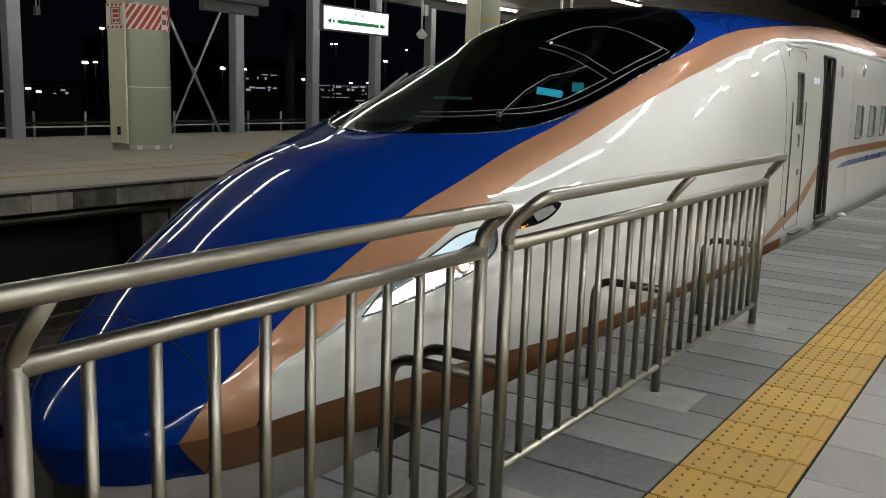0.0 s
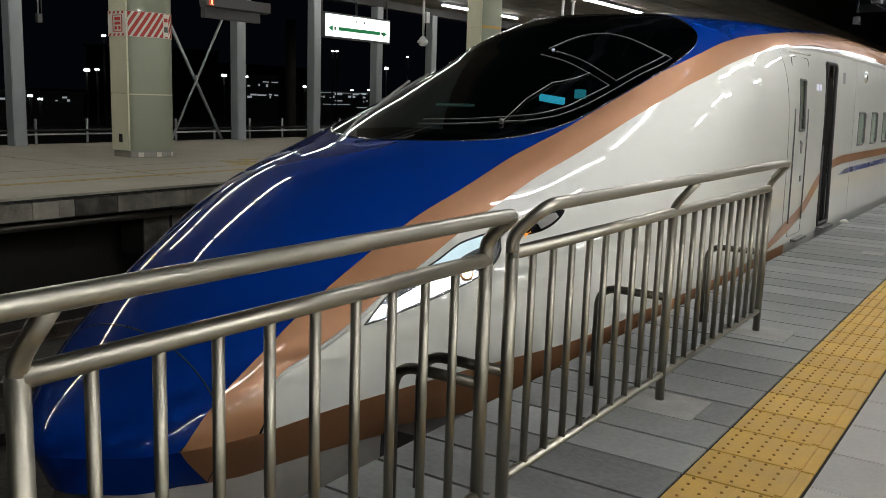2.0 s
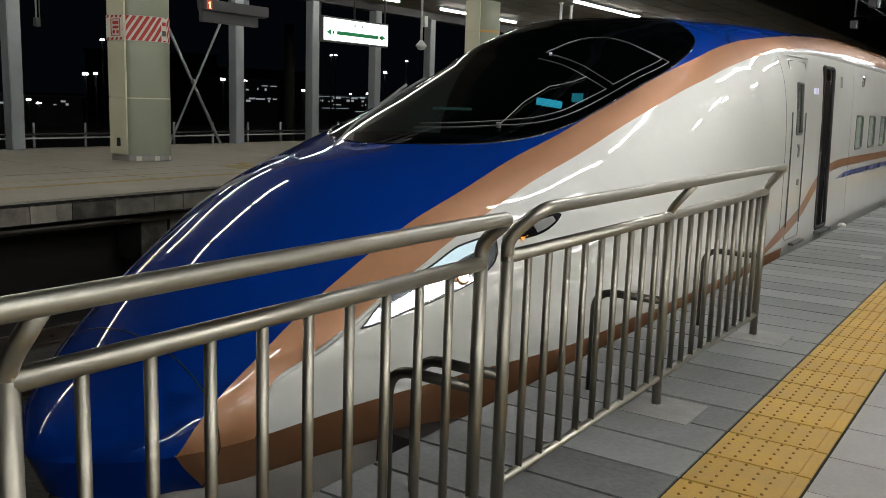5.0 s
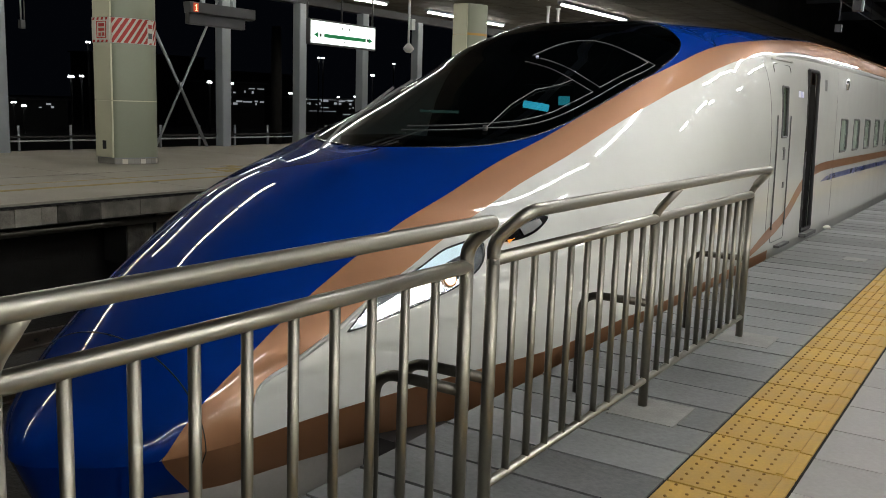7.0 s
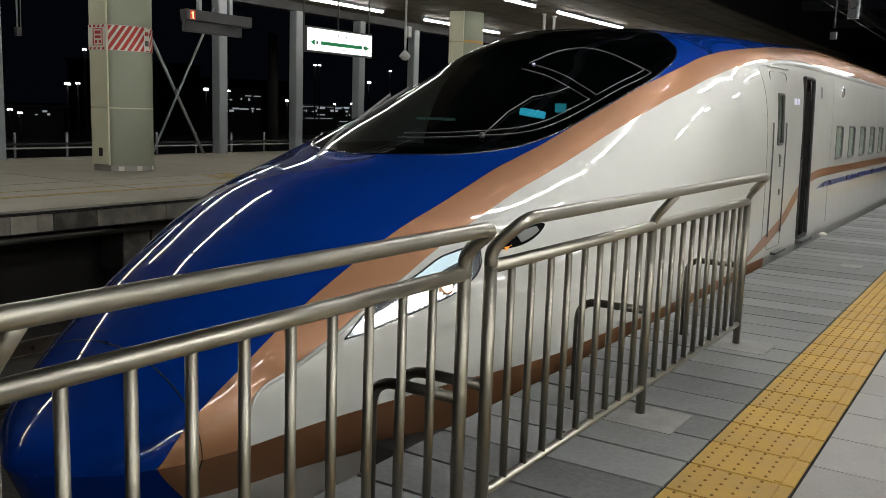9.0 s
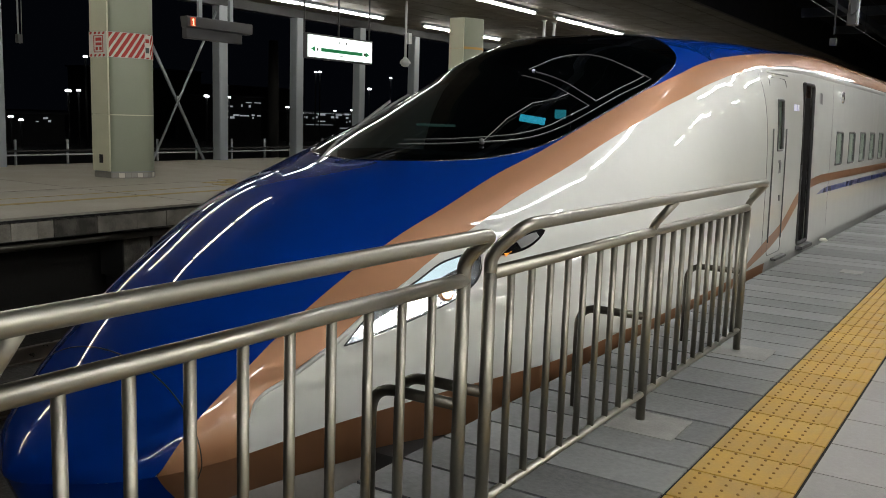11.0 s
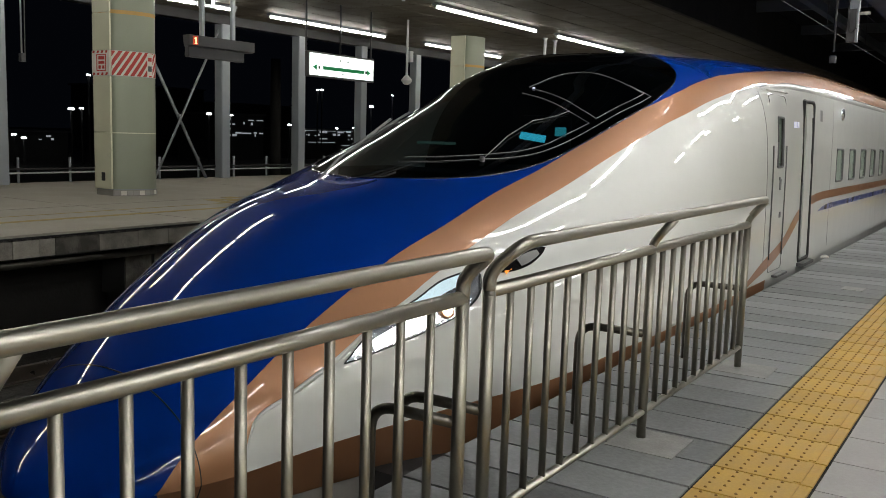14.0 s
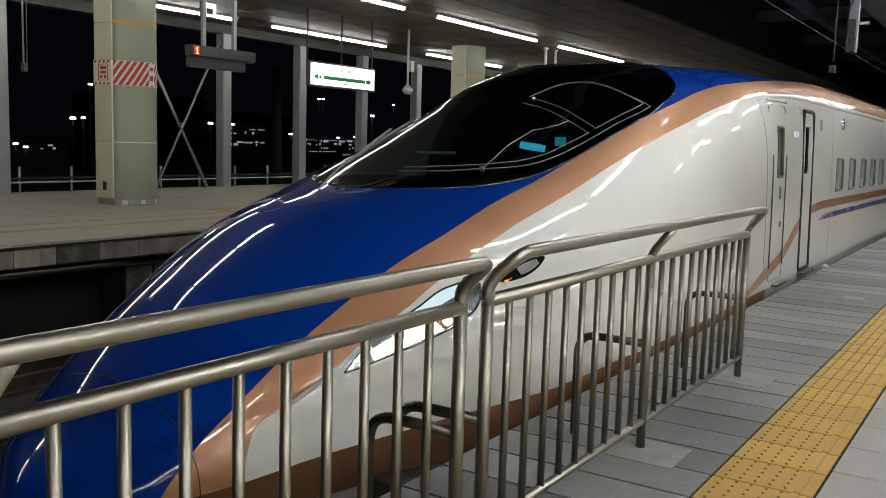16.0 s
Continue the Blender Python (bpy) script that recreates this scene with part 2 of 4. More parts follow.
def curve(xs, ys, x):
    """A smooth monotone curve through a few control values."""
    if x <= xs[0]:
        return ys[0]
    if x >= xs[-1]:
        return ys[-1]
    h = [b - a for a, b in zip(xs, xs[1:])]
    d = [(b - a) / k for a, b, k in zip(ys, ys[1:], h)]
    m = [d[0]] + [0.0] * (len(xs) - 2) + [d[-1]]
    for i in range(1, len(xs) - 1):
        if d[i - 1] * d[i] > 0:
            w1, w2 = 2 * h[i] + h[i - 1], h[i] + 2 * h[i - 1]
            m[i] = (w1 + w2) / (w1 / d[i - 1] + w2 / d[i])
    i = max(k for k in range(len(h)) if x >= xs[k])
    t = (x - xs[i]) / h[i]
    return (2 * t ** 3 - 3 * t ** 2 + 1) * ys[i] + (t ** 3 - 2 * t ** 2 + t) * h[i] * m[i] + (3 * t ** 2 - 2 * t ** 3) * ys[i + 1] + (t ** 3 - t ** 2) * h[i] * m[i + 1]


# ---- setting: tracks, platforms, roofs ----
EDGE = -1.96          # edge of the near platform
FAR_EDGE = -10.0      # edge of the far platform
TRACK = -3.72         # centre line of the train's track
TRACK_2 = -8.10
REACH = 75.0

tagged(part("ground", box(-400, 400, -300, 900, -1.9, -1.52), "ballast"), "dark ground below the tracks", "ground", kind="structure")
for n, x in enumerate((TRACK, TRACK_2)):
    tagged(part("track_bed", box(x - 1.45, x + 1.45, -12, REACH, -1.52, -1.42, 0.02), "ballast"), "dark concrete track slab between the platforms", "track bed", kind="structure")
    for dx in (-0.72, 0.72):
        bm = box(x + dx - 0.033, x + dx + 0.033, -12, REACH, -1.29, -1.25, 0.006)
        box(x + dx - 0.01, x + dx + 0.01, -12, REACH, -1.40, -1.29, 0, bm)
        box(x + dx - 0.07, x + dx + 0.07, -12, REACH, -1.42, -1.40, 0, bm)
        tagged(part("rail", bm, "rail"), "worn steel running rail on the track slab", "rail", group="running rails", kind="structure")

pavement = tagged(part("pavement", box(EDGE, 7.0, -12, REACH, -0.30, -0.022), "grout"), "near platform deck under grey paving", "platform", kind="structure")
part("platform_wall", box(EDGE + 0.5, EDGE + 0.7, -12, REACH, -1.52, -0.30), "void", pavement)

# far platform
far = tagged(part("platform_far", box(-18.6, FAR_EDGE + 0.0, -12, REACH, -0.06, 0.0), "platform"), "worn far platform floor lit by tubes", "platform", kind="structure")
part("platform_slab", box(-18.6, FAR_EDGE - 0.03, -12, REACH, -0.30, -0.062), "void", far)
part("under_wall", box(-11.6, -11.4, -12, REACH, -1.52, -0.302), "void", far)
# dark strip painted in for the shadow line below the floor slab
part("joint_shadow_strip", box(FAR_EDGE + 0.0, FAR_EDGE + 0.02, -12, REACH, -0.055, -0.03), "dark", far)
rnd = random.Random(3)
y = -2.0
while y < 26:
    w = rnd.choice((0.22, 0.35, 0.5, 0.62))
    part("edge_block", box(FAR_EDGE - 0.02, FAR_EDGE - 0.005 + rnd.random() * 0.012, y + 0.004, y + w - 0.004, -0.285, -0.07, 0.006), "edgeconcrete", far)
    y += w
part("yellow_line", box(-11.43, -11.29, -12, REACH, 0.0, 0.004), "yellowline", far)
part("yellow_line", box(-12.05, -12.02, -12, REACH, 0.0, 0.004), "yellowline", far)

# roof over the far platform
CEIL = 4.3
ROOF_EDGE = -7.1      # the far roof reaches out over the second track
roof_bm = box(-18.4, ROOF_EDGE, -6, REACH, CEIL + 0.02, CEIL + 0.4)
roof = tagged(part("ceiling_far", roof_bm, "ceilingdark"), "tan panelled ceiling of the far platform", "ceiling", kind="structure")
bm = bmesh.new()
y = -6.0
while y < 60:
    x = -18.35
    while x < ROOF_EDGE - 0.1:
        box(x + 0.012, min(x + 0.9, ROOF_EDGE - 0.02) - 0.012, y + 0.012, y + 1.8 - 0.012, CEIL, CEIL + 0.015, 0, bm)
        x += 0.9
    y += 1.8
tagged(part("ceiling_panels", bm, "ceiling"), "tan ceiling panels in a grid over the far platform", "ceiling", kind="structure")
tagged(part("trim_fascia", box(ROOF_EDGE, ROOF_EDGE + 0.1, -6, REACH, CEIL - 0.03, CEIL + 1.1), "canopy"), "dark fascia of the far platform roof", "fascia", kind="structure")
tagged(part("trim_beam", box(-18.55, -18.2, -6, REACH, CEIL - 0.24, CEIL - 0.001), "beam"), "grey steel beam along the back of the far platform", "beam", kind="structure")

# roof over the near platform and over the tracks
tagged(part("ceiling_near", box(-2.6, 7.0, -12, REACH, 3.85, 4.1), "canopy"), "dark ceiling of the near platform roof", "ceiling", kind="structure")
tagged(part("ceiling_tracks", box(ROOF_EDGE + 0.12, -2.62, -12, REACH, 5.4, 5.6), "canopy"), "dark roof high over the tracks", "ceiling", kind="structure")
tagged(part("wall_east", box(6.8, 7.0, -12, REACH, -0.02, 3.85), "pillarcream"), "plain wall along the back of the near platform", "wall", kind="structure")


# ---- lamps of the place, and unseen rows added for fill and streaks ----
def tube_light(name, x, y0, z, count, material, label, group, unit=1.24):
    t = thing(name, label, "lamp", group, at=(x, y0, z))
    ln = unit * count
    part("housing", box(-0.09, 0.09, 0, ln, 0.03, 0.09, 0.008), "column", t)
    for k in range(count):
        part("lamp_tube", tube([(0, k * unit + 0.055, 0), (0, (k + 1) * unit - 0.055, 0)], 0.036, 8), material, t, smooth=True)
    for k in range(count + 1):
        part("socket", box(-0.03, 0.03, k * unit - 0.018, k * unit + 0.018, -0.03, 0.04), "column", t)
    return t


first = tube_light("tube_light", -11.6, 17.35, CEIL - 0.088, 4, "tubefar", "row of lit white fluorescent tubes under the far ceiling", "tube lights over the far platform")
for y in (-1.25, 4.95, 11.15, 23.6, 29.8, 36.0, 42.2):
    copy_thing(first, pose(-11.6, y, CEIL - 0.088))
for y in (4.95, 11.15, 17.3, 24.4, 30.6, 36.8, 43.0):
    copy_thing(first, pose(-16.7, y, CEIL - 0.088))
# unseen row, added so that its reflection draws the bonnet's inner streak
tube_light("tube_light", -7.45, 2.7, CEIL - 0.088, 3, "tubefar", "unseen row of lit white fluorescent tubes added under the far roof edge", "tube lights over the far platform")
NEAR_Z = 3.762
second = tube_light("tube_light", -0.88, 10.9, NEAR_Z, 4, "tubenear", "unseen row of lit white fluorescent tubes over the near platform", "tube lights over the near platform")
# rows at -0.88 run on along the edge; the others are unseen fill lamps
for x, y in ((-0.88, 16.3), (-0.88, 21.7), (1.7, -6.4), (3.6, -5.0), (5.6, -3.0), (3.6, 0.6), (3.6, 8.5), (6.3, 0.8)):
    copy_thing(second, pose(x, y, NEAR_Z))
# added row, set where its reflection streaks the copper
tube_light("tube_light", 0.92, 0.1, NEAR_Z, 2, "tubenear", "unseen row of lit white fluorescent tubes added over the platform", "tube lights over the near platform")
# added row off the edge line, set for the long flank streak
tube_light("tube_light", -1.72, 5.65, NEAR_Z, 2, "tubenear", "unseen row of lit white fluorescent tubes over the near platform", "tube lights over the near platform")
tube_light("tube_light", -0.88, 4.85, NEAR_Z, 2, "tubenear", "unseen row of lit white fluorescent tubes over the near platform", "tube lights over the near platform")
# short unseen tubes, added to draw small streaks on the flank
third = tube_light("tube_light", 0.3, 15.2, NEAR_Z, 1, "tubenear", "short unseen lit tube added over the platform", "tube lights over the near platform", 0.8)
for x, y in ((-1.88, 8.3), (-0.05, 11.2), (0.12, 12.3)):
    copy_thing(third, pose(x, y, NEAR_Z))


# ---- the train ----
TIP = 2.229           # where the nose ends
CREASE = 0.02         # height of the widest line of the body
REAR = 25.5           # length of the car
KNOT = (0, 0.06, 0.25, 0.6, 1.1, 1.8, 2.6, 3.6, 4.8, 6.2, 8, 10, 14)
ROOT = [math.sqrt(k) for k in KNOT]
HALF = (0.0, 0.181, 0.478, 0.721, 0.891, 1.183, 1.530, 1.680, 1.680, 1.655, 1.65, 1.65, 1.65)
RIDGE = [math.sqrt(k) for k in (0, 0.06, 0.25, 0.6, 1.1, 1.8, 2.6, 3.6, 4.8, 5.5, 6.2, 7.0, 8, 9, 10, 14)]
TOP = (-0.346, -0.229, -0.104, 0.223, 0.587, 0.914, 1.090, 1.361, 1.769, 2.055, 2.188, 2.19, 2.20, 2.245, 2.28, 2.30)


def lerp(xs, ys, x):
    return float(np.interp(x, xs, ys))


def section(s):
    q = math.sqrt(max(s, 0))
    return (curve(ROOT, HALF, q), curve(RIDGE, TOP, q), lerp((0, 3.2), (-0.346, CREASE), s), curve((0, 1, 3, 4.8, 6.2, 7.4, 9, 20), (2.0, 2.1, 2.5, 3.0, 3.7, 8.2, 10.5, 10.5), s), lerp((3, 8), (0, 0.03), s))


def skin(s, a, side=1, lift=0.0):
    """A point of the body: s metres behind the tip, a from 0 on the ridge to a quarter turn at the widest line."""
    w, zt, zw, n, lean = section(s)
    x = w * math.sin(a) ** (2 / n)
    u = math.cos(a) ** (2 / n) if a < math.pi / 2 - 1e-9 else 0.0
    z = zw + (zt - zw) * u
    x *= 1 - lean * u
    p = Vector((TRACK + side * x, TIP + s, z))
    if lift:
        h = 0.004
        du = skin(s + h, a, side) - skin(max(s - h, 0), a, side)
        b0, b1 = max(a - 0.01, 0.0005), min(a + 0.01, math.pi / 2)
        dv = skin(s, b1, side) - skin(s, b0, side)
        nrm = du.cross(dv).normalized()
        if nrm.dot(Vector((side * math.sin(a), -0.1, math.cos(a)))) < 0:
            nrm = -nrm
        p += nrm * lift
    return p


def side_x(s, z, lift=0.0):
    """How far out the flank of the body stands at height z."""
    w, zt, zw, n, lean = section(s)
    u = min(max((z - zw) / (zt - zw), 0.0), 1.0)
    return TRACK + w * (1 - u ** n) ** (1 / n) * (1 - lean * u) + lift


def below(s, v, side=1):
    """A point under the widest line, v from 0 there to 1 at the lower edge."""
    w, zt, zw, n, lean = section(s)
    wb = max(w - 0.225 * lerp((0, 0.4, 1.6, 3, 5, 8), (0.0, 0.8, 0.85, 0.5, 0.3, 0.15), s), 0)
    zb = lerp((0, 0.7, 1.8, 3.5, 8), (-0.555, -0.55, -0.475, -0.475, -0.506), s)
    chin = 0.09 * v * max(0.0, 1 - s / 1.2)
    return Vector((TRACK + side * (w + (wb - w) * v ** 1.1), TIP + s + chin, zw + (zb - zw) * v))


def at_height(s, z):
    """The angle at which the body stands at height z."""
    w, zt, zw, n, lean = section(s)
    u = min(max((z - zw) / max(zt - zw, 1e-6), 0.0), 1.0)
    return math.acos(min(1.0, u ** (n / 2)))


def canopy_edge(s):
    if s <= 2.37 or s >= 6.14:
        return 0.0
    z = curve((2.37, 2.488, 2.69, 2.869, 3.058, 3.304, 3.624, 4.007, 4.437, 4.92, 5.195, 5.495, 5.673, 5.796, 5.95, 6.14), (1.046, 1.059, 1.070, 1.086, 1.114, 1.164, 1.243, 1.349, 1.480, 1.640, 1.750, 1.872, 1.958, 2.044, 2.13, 2.198), s)
    return max(min(at_height(s, z), copper_top(s) - 0.006), 0.0)


def copper_top(s):
    return at_height(s, curve((0.356, 0.421, 0.523, 0.809, 1.236, 1.783, 2.24, 2.703, 3.296, 4.069, 4.899, 5.365, 5.99, 7.0, 8.0, 9.0, 10, 14), (-0.305, -0.21, -0.10, 0.11, 0.38, 0.665, 0.832, 0.978, 1.145, 1.368, 1.628, 1.772, 1.920, 2.060, 2.138, 2.195, 2.245, 2.275), s))


def copper_low(s):
    return at_height(s, curve((0.69, 0.748, 0.80, 0.98, 1.245, 1.455, 1.678, 1.896, 2.197, 2.56, 3.083, 3.755, 4.585, 5.049, 5.594, 6.359, 7.0, 8.0, 9.4, 14), (-0.266, -0.12, -0.03, 0.055, 0.19, 0.32, 0.44, 0.556, 0.695, 0.829, 0.987, 1.177, 1.411, 1.543, 1.684, 1.832, 1.932, 1.990, 2.0, 2.0), s))


def strip(stations, lo, hi, cols, ease=1.0, side=1, bm=None):
    """A smooth panel of the body between two lines."""
    bm = bm or bmesh.new()
    last = None
    for s in stations:
        a, b = lo(s), hi(s)
        if ease == 0:
            k = section(s)[3] / 2
        else:
            k = ease
        row = [bm.verts.new(skin(s, a + (b - a) * (j / cols) ** k, side)) for j in range(cols + 1)]
        if last:
            for j in range(cols):
                bm.faces.new((last[j], last[j + 1], row[j + 1], row[j]))
        last = row
    return bm


def both(make):
    bm = make(1, bmesh.new())
    make(-1, bm)
    bmesh.ops.remove_doubles(bm, verts=bm.verts[:], dist=0.0006)
    return bm


def steps(a, b, n):
    return [a + (b - a) * i / n for i in range(n + 1)]


train = thing("train", "blue, copper and white high-speed train standing at the platform", "train", at=(0, 0, 0))
nose_st = [x * x for x in steps(0.0, math.sqrt(2.37), 60)]
canopy_st = [2.37 + (6.14 - 2.37) * (0.5 - 0.5 * math.cos(math.pi * k / 90)) for k in range(91)]
rear_st = steps(6.14, 14, 40) + steps(14.5, REAR, 12)
zero = lambda s: 0.0
quarter = lambda s: math.pi / 2
blue_low = lambda s: copper_top(max(s, 0.356)) if s > 0.356 else math.pi / 2

part("nose_cover", both(lambda d, bm: strip([s for s in nose_st if s < 0.51] + [0.5205], zero, blue_low, 22, 0, d, bm)), "blue", train, "glossy blue nose cover", True)
part("bonnet", both(lambda d, bm: strip([0.5265] + [s for s in nose_st if s > 0.54], zero, blue_low, 22, 0, d, bm)), "blue", train, "glossy blue bonnet", True)
part("canopy_surround", both(lambda d, bm: strip(canopy_st, canopy_edge, copper_top, 8, 1.0, d, bm)), "blue", train, "glossy blue band round the cab glass", True)
part("roof", both(lambda d, bm: strip(rear_st, zero, copper_top, 22, 0, d, bm)), "blue", train, "glossy blue roof", True)
all_st = [s for s in nose_st if s > 0.36] + canopy_st[1:] + rear_st[1:]
cop_st = [0.357] + all_st
white_st = [0.691] + [s for s in all_st if s > 0.695 and s < 6.75] + [6.76]
cop_hi = lambda s: copper_low(s) if s > 0.69 else math.pi / 2
part("copper_band", both(lambda d, bm: strip(cop_st, copper_top, cop_hi, 10, 1.0, d, bm)), "copper", train, "metallic copper sweep along the nose and roof edge", True)
part("nose_flank", both(lambda d, bm: strip(white_st, copper_low, quarter, 20, 1.0, d, bm)), "white", train, "glossy white flank", True)
part("flank", strip([6.76] + [s for s in all_st if s > 6.78], copper_low, quarter, 16, 1.0, -1), "white", train, "glossy white flank", True)

# bead added for the bright line that a crease in the body would catch
for d in (1, -1):
    part("shoulder", tube([skin(s, copper_low(s) + 0.004, d, -0.004) for s in steps(0.72, 1.75, 60)], [0.004 + 0.010 * math.sin(math.pi * k / 60) ** 0.5 for k in range(61)], 10), "white", train, "rounded white bead added below the copper to catch a highlight", True)


def low_panel(a, b, n, bm, d):
    last = None
    for s in steps(a, b, n):
        row = [bm.verts.new(below(s, j / 5, d)) for j in range(6)]
        if last:
            for j in range(5):
                bm.faces.new((last[j], last[j + 1], row[j + 1], row[j]))
        last = row
    return bm


def low_rows(t0, t1, n, d, bm, start, end):
    """Lower panel whose ends slant: start and end give the place for each height."""
    last = None
    for k in range(n + 1):
        t = (t0 + (t1 - t0) * k / n) ** 2
        row = [bm.verts.new(below(start(j / 5) + (end(j / 5) - start(j / 5)) * t, j / 5, d)) for j in range(6)]
        if last:
            for j in range(5):
                bm.faces.new((last[j], last[j + 1], row[j + 1], row[j]))
        last = row
    return bm


slant = lambda v: 0.357 + 0.17 * v ** 1.3
part("nose_underside", both(lambda d, bm: low_rows(0, 1, 24, d, bm, lambda v: 0.0, slant)), "blue", train, "", True)
part("lower_band", both(lambda d, bm: low_rows(0, 1, 50, d, bm, slant, lambda v: 6.9)), "copper", train, "metallic copper band along the lower edge", True)
part("lower_flank", both(lambda d, bm: low_panel(6.9, REAR, 30, bm, d)), "white", train, "", True)


def skirt(d, bm):
    last = None
    for s in [x * x for x in steps(0.25, math.sqrt(REAR), 60)]:
        a = below(s, 1.0, d)
        b = Vector((TRACK + (a.x - TRACK) * 0.985, a.y + 0.06, -1.08))
        a = Vector((TRACK + (a.x - TRACK) * 0.998, a.y + 0.02, a.z + 0.02))
        row = [bm.verts.new(a), bm.verts.new(a.lerp(b, 0.5)), bm.verts.new(b)]
        if last:
            for j in range(2):
                bm.faces.new((last[j], last[j + 1], row[j + 1], row[j]))
        last = row
    return bm


part("skirt", both(skirt), "skirt", train, "matt grey skirt under the body", True)
bm = bmesh.new()
ring = [bm.verts.new((TRACK + d * section(REAR)[0] * 0.98, TIP + REAR, z)) for d, z in ((-1, -0.5), (1, -0.5), (1, 1.7), (0.75, 2.25), (-0.75, 2.25), (-1, 1.7))]
bm.faces.new(ring)
part("end_wall", bm, "under", train)
bm = box(TRACK - 1.2, TRACK + 1.2, TIP + 1.5, TIP + REAR, -1.15, -0.45)
part("underframe", bm, "under", train)
for yy in (TIP + 4.0, TIP + 6.5, TIP + 20.0, TIP + 22.5):
    for dx in (-0.72, 0.72):
        part("wheel", tube([(TRACK + dx - 0.06, yy, -0.82), (TRACK + dx + 0.06, yy, -0.82)], 0.43, 24), "rail", train, smooth=True)

# seam round the nose cover
for d in (1, -1):
    part("cover_seam", tube([skin(0.5235, 0.02 + (math.pi / 2 - 0.02) * k / 40, d, -0.0015) for k in range(41)] + [below(0.5235, j / 5, d) for j in range(1, 6)], 0.0035, 6), "dark", train, "", True)

# cab glass and its lines
part("windscreen", both(lambda d, bm: strip(canopy_st, zero, canopy_edge, 26, 0, d, bm)), "glassdark", train, "dark tinted wraparound windscreen", True)


def smooth_line(pts, k=8):
    """A smooth line through a few places, kept sharp where it turns hard."""
    v = [Vector(p) for p in pts]
    wide = [Vector((p.x, p.y * 1.6)) for p in v]

    def turn(i):
        if i <= 0 or i >= len(v) - 1:
            return True
        return (wide[i] - wide[i - 1]).angle(wide[i + 1] - wide[i], 0.0) > 0.9

    out = []
    for i in range(len(v) - 1):
        m0 = v[i + 1] - v[i] if turn(i) else (v[i + 1] - v[i - 1]) / 2
        m1 = v[i + 1] - v[i] if turn(i + 1) else (v[i + 2] - v[i]) / 2
        for j in range(k):
            t = j / k
            out.append(v[i] * (2 * t ** 3 - 3 * t ** 2 + 1) + m0 * (t ** 3 - 2 * t ** 2 + t) + v[i + 1] * (3 * t ** 2 - 2 * t ** 3) + m1 * (t ** 3 - t ** 2))
    return out + [v[-1]]


def on_glass(points, r, material, name, parent=train, lift=0.004):
    """A thin strip of trim that follows the body through a few places."""
    return part(name, tube([skin(p.x, max(p.y, 0.0005), 1, lift) for p in smooth_line(points)], r, 6), material, parent, "", True)


on_glass([(4.828, 0.002), (4.905, 0.006), (5.044, 0.019), (5.134, 0.044), (5.174, 0.086), (5.168, 0.147), (5.118, 0.244), (5.061, 0.358), (5.029, 0.469), (4.712, 0.434), (4.337, 0.414), (4.423, 0.296), (4.559, 0.17), (4.664, 0.085), (4.755, 0.024)], 0.0036, "sealgrey", "window_seal")
on_glass([(5.067, 0.363), (5.050, 0.435), (5.043, 0.516), (4.605, 0.472), (4.163, 0.455), (3.769, 0.440), (3.460, 0.408), (3.254, 0.348), (3.133, 0.279), (2.991, 0.188), (2.904, 0.099), (2.860, 0.02)], 0.0032, "sealgrey", "window_seal")
on_glass([(4.663, 0.005), (4.581, 0.053), (4.368, 0.226), (4.261, 0.351), (4.224, 0.414), (3.882, 0.396), (3.657, 0.385), (3.411, 0.339), (3.278, 0.281), (3.209, 0.247), (3.076, 0.153), (3.000, 0.064), (2.970, 0.01)], 0.0032, "sealgrey", "window_seal")
for d in (1, -1):
    part("glass_edge", tube([skin(s, max(canopy_edge(s), 0.0005), d, 0.001) for s in canopy_st], 0.006, 6), "blackgloss", train, "", True)

# wiper
wiper = part("wiper_arm", tube([skin(3.13, 0.28, 1, 0.012), skin(3.376, 0.241, 1, 0.014), skin(3.607, 0.208, 1, 0.014), skin(3.82, 0.20, 1, 0.014), skin(4.0, 0.195, 1, 0.012), skin(4.07, 0.22, 1, 0.010)], 0.0042, 6), "sealgrey", train, "thin grey wiper arm", True)
part("wiper_blade", tube([skin(4.07, 0.22, 1, 0.010), skin(4.191, 0.254, 1, 0.010), skin(4.322, 0.269, 1, 0.010)], 0.0042, 6), "sealgrey", wiper, "", True)
part("wiper_pivot", tube([skin(3.10, 0.285, 1, 0.0), skin(3.10, 0.285, 1, 0.03)], 0.018, 10), "trim", wiper, "", True)
arm = part("wiper_arm", tube([skin(2.33, 0.10, -1, 0.0), (-3.95, 4.80, 1.17), (-3.95, 5.044, 1.285), (-3.95, 5.386, 1.45)], 0.010, 6), "sealgrey", train, "black wiper arm", True)
part("wiper_blade", tube([(-3.95, 4.90, 1.205), (-3.95, 5.306, 1.386), (-3.95, 5.621, 1.508)], 0.009, 6), "trim", arm, "", True)
part("wiper_spring", tube([(-3.97, 4.78, 1.13), (-3.97, 5.2, 1.31), (-3.97, 5.5, 1.44)], 0.012, 6), "dark", arm, "", True)
part("indicator_lamp", tube([skin(4.79, 0.013, 1, 0.002), skin(4.79, 0.013, 1, 0.012)], 0.014, 10), "ledwhite", train, "tiny lit lamp at the window corner", True)
scr = part("dash_display", box(-0.15, 0.15, -0.01, 0.01, -0.009, 0.009, 0.004), "dashdim", train, "faint dashboard display")
scr.matrix_basis = pose(-3.86, 5.87, 1.285, -20, 0, 35)

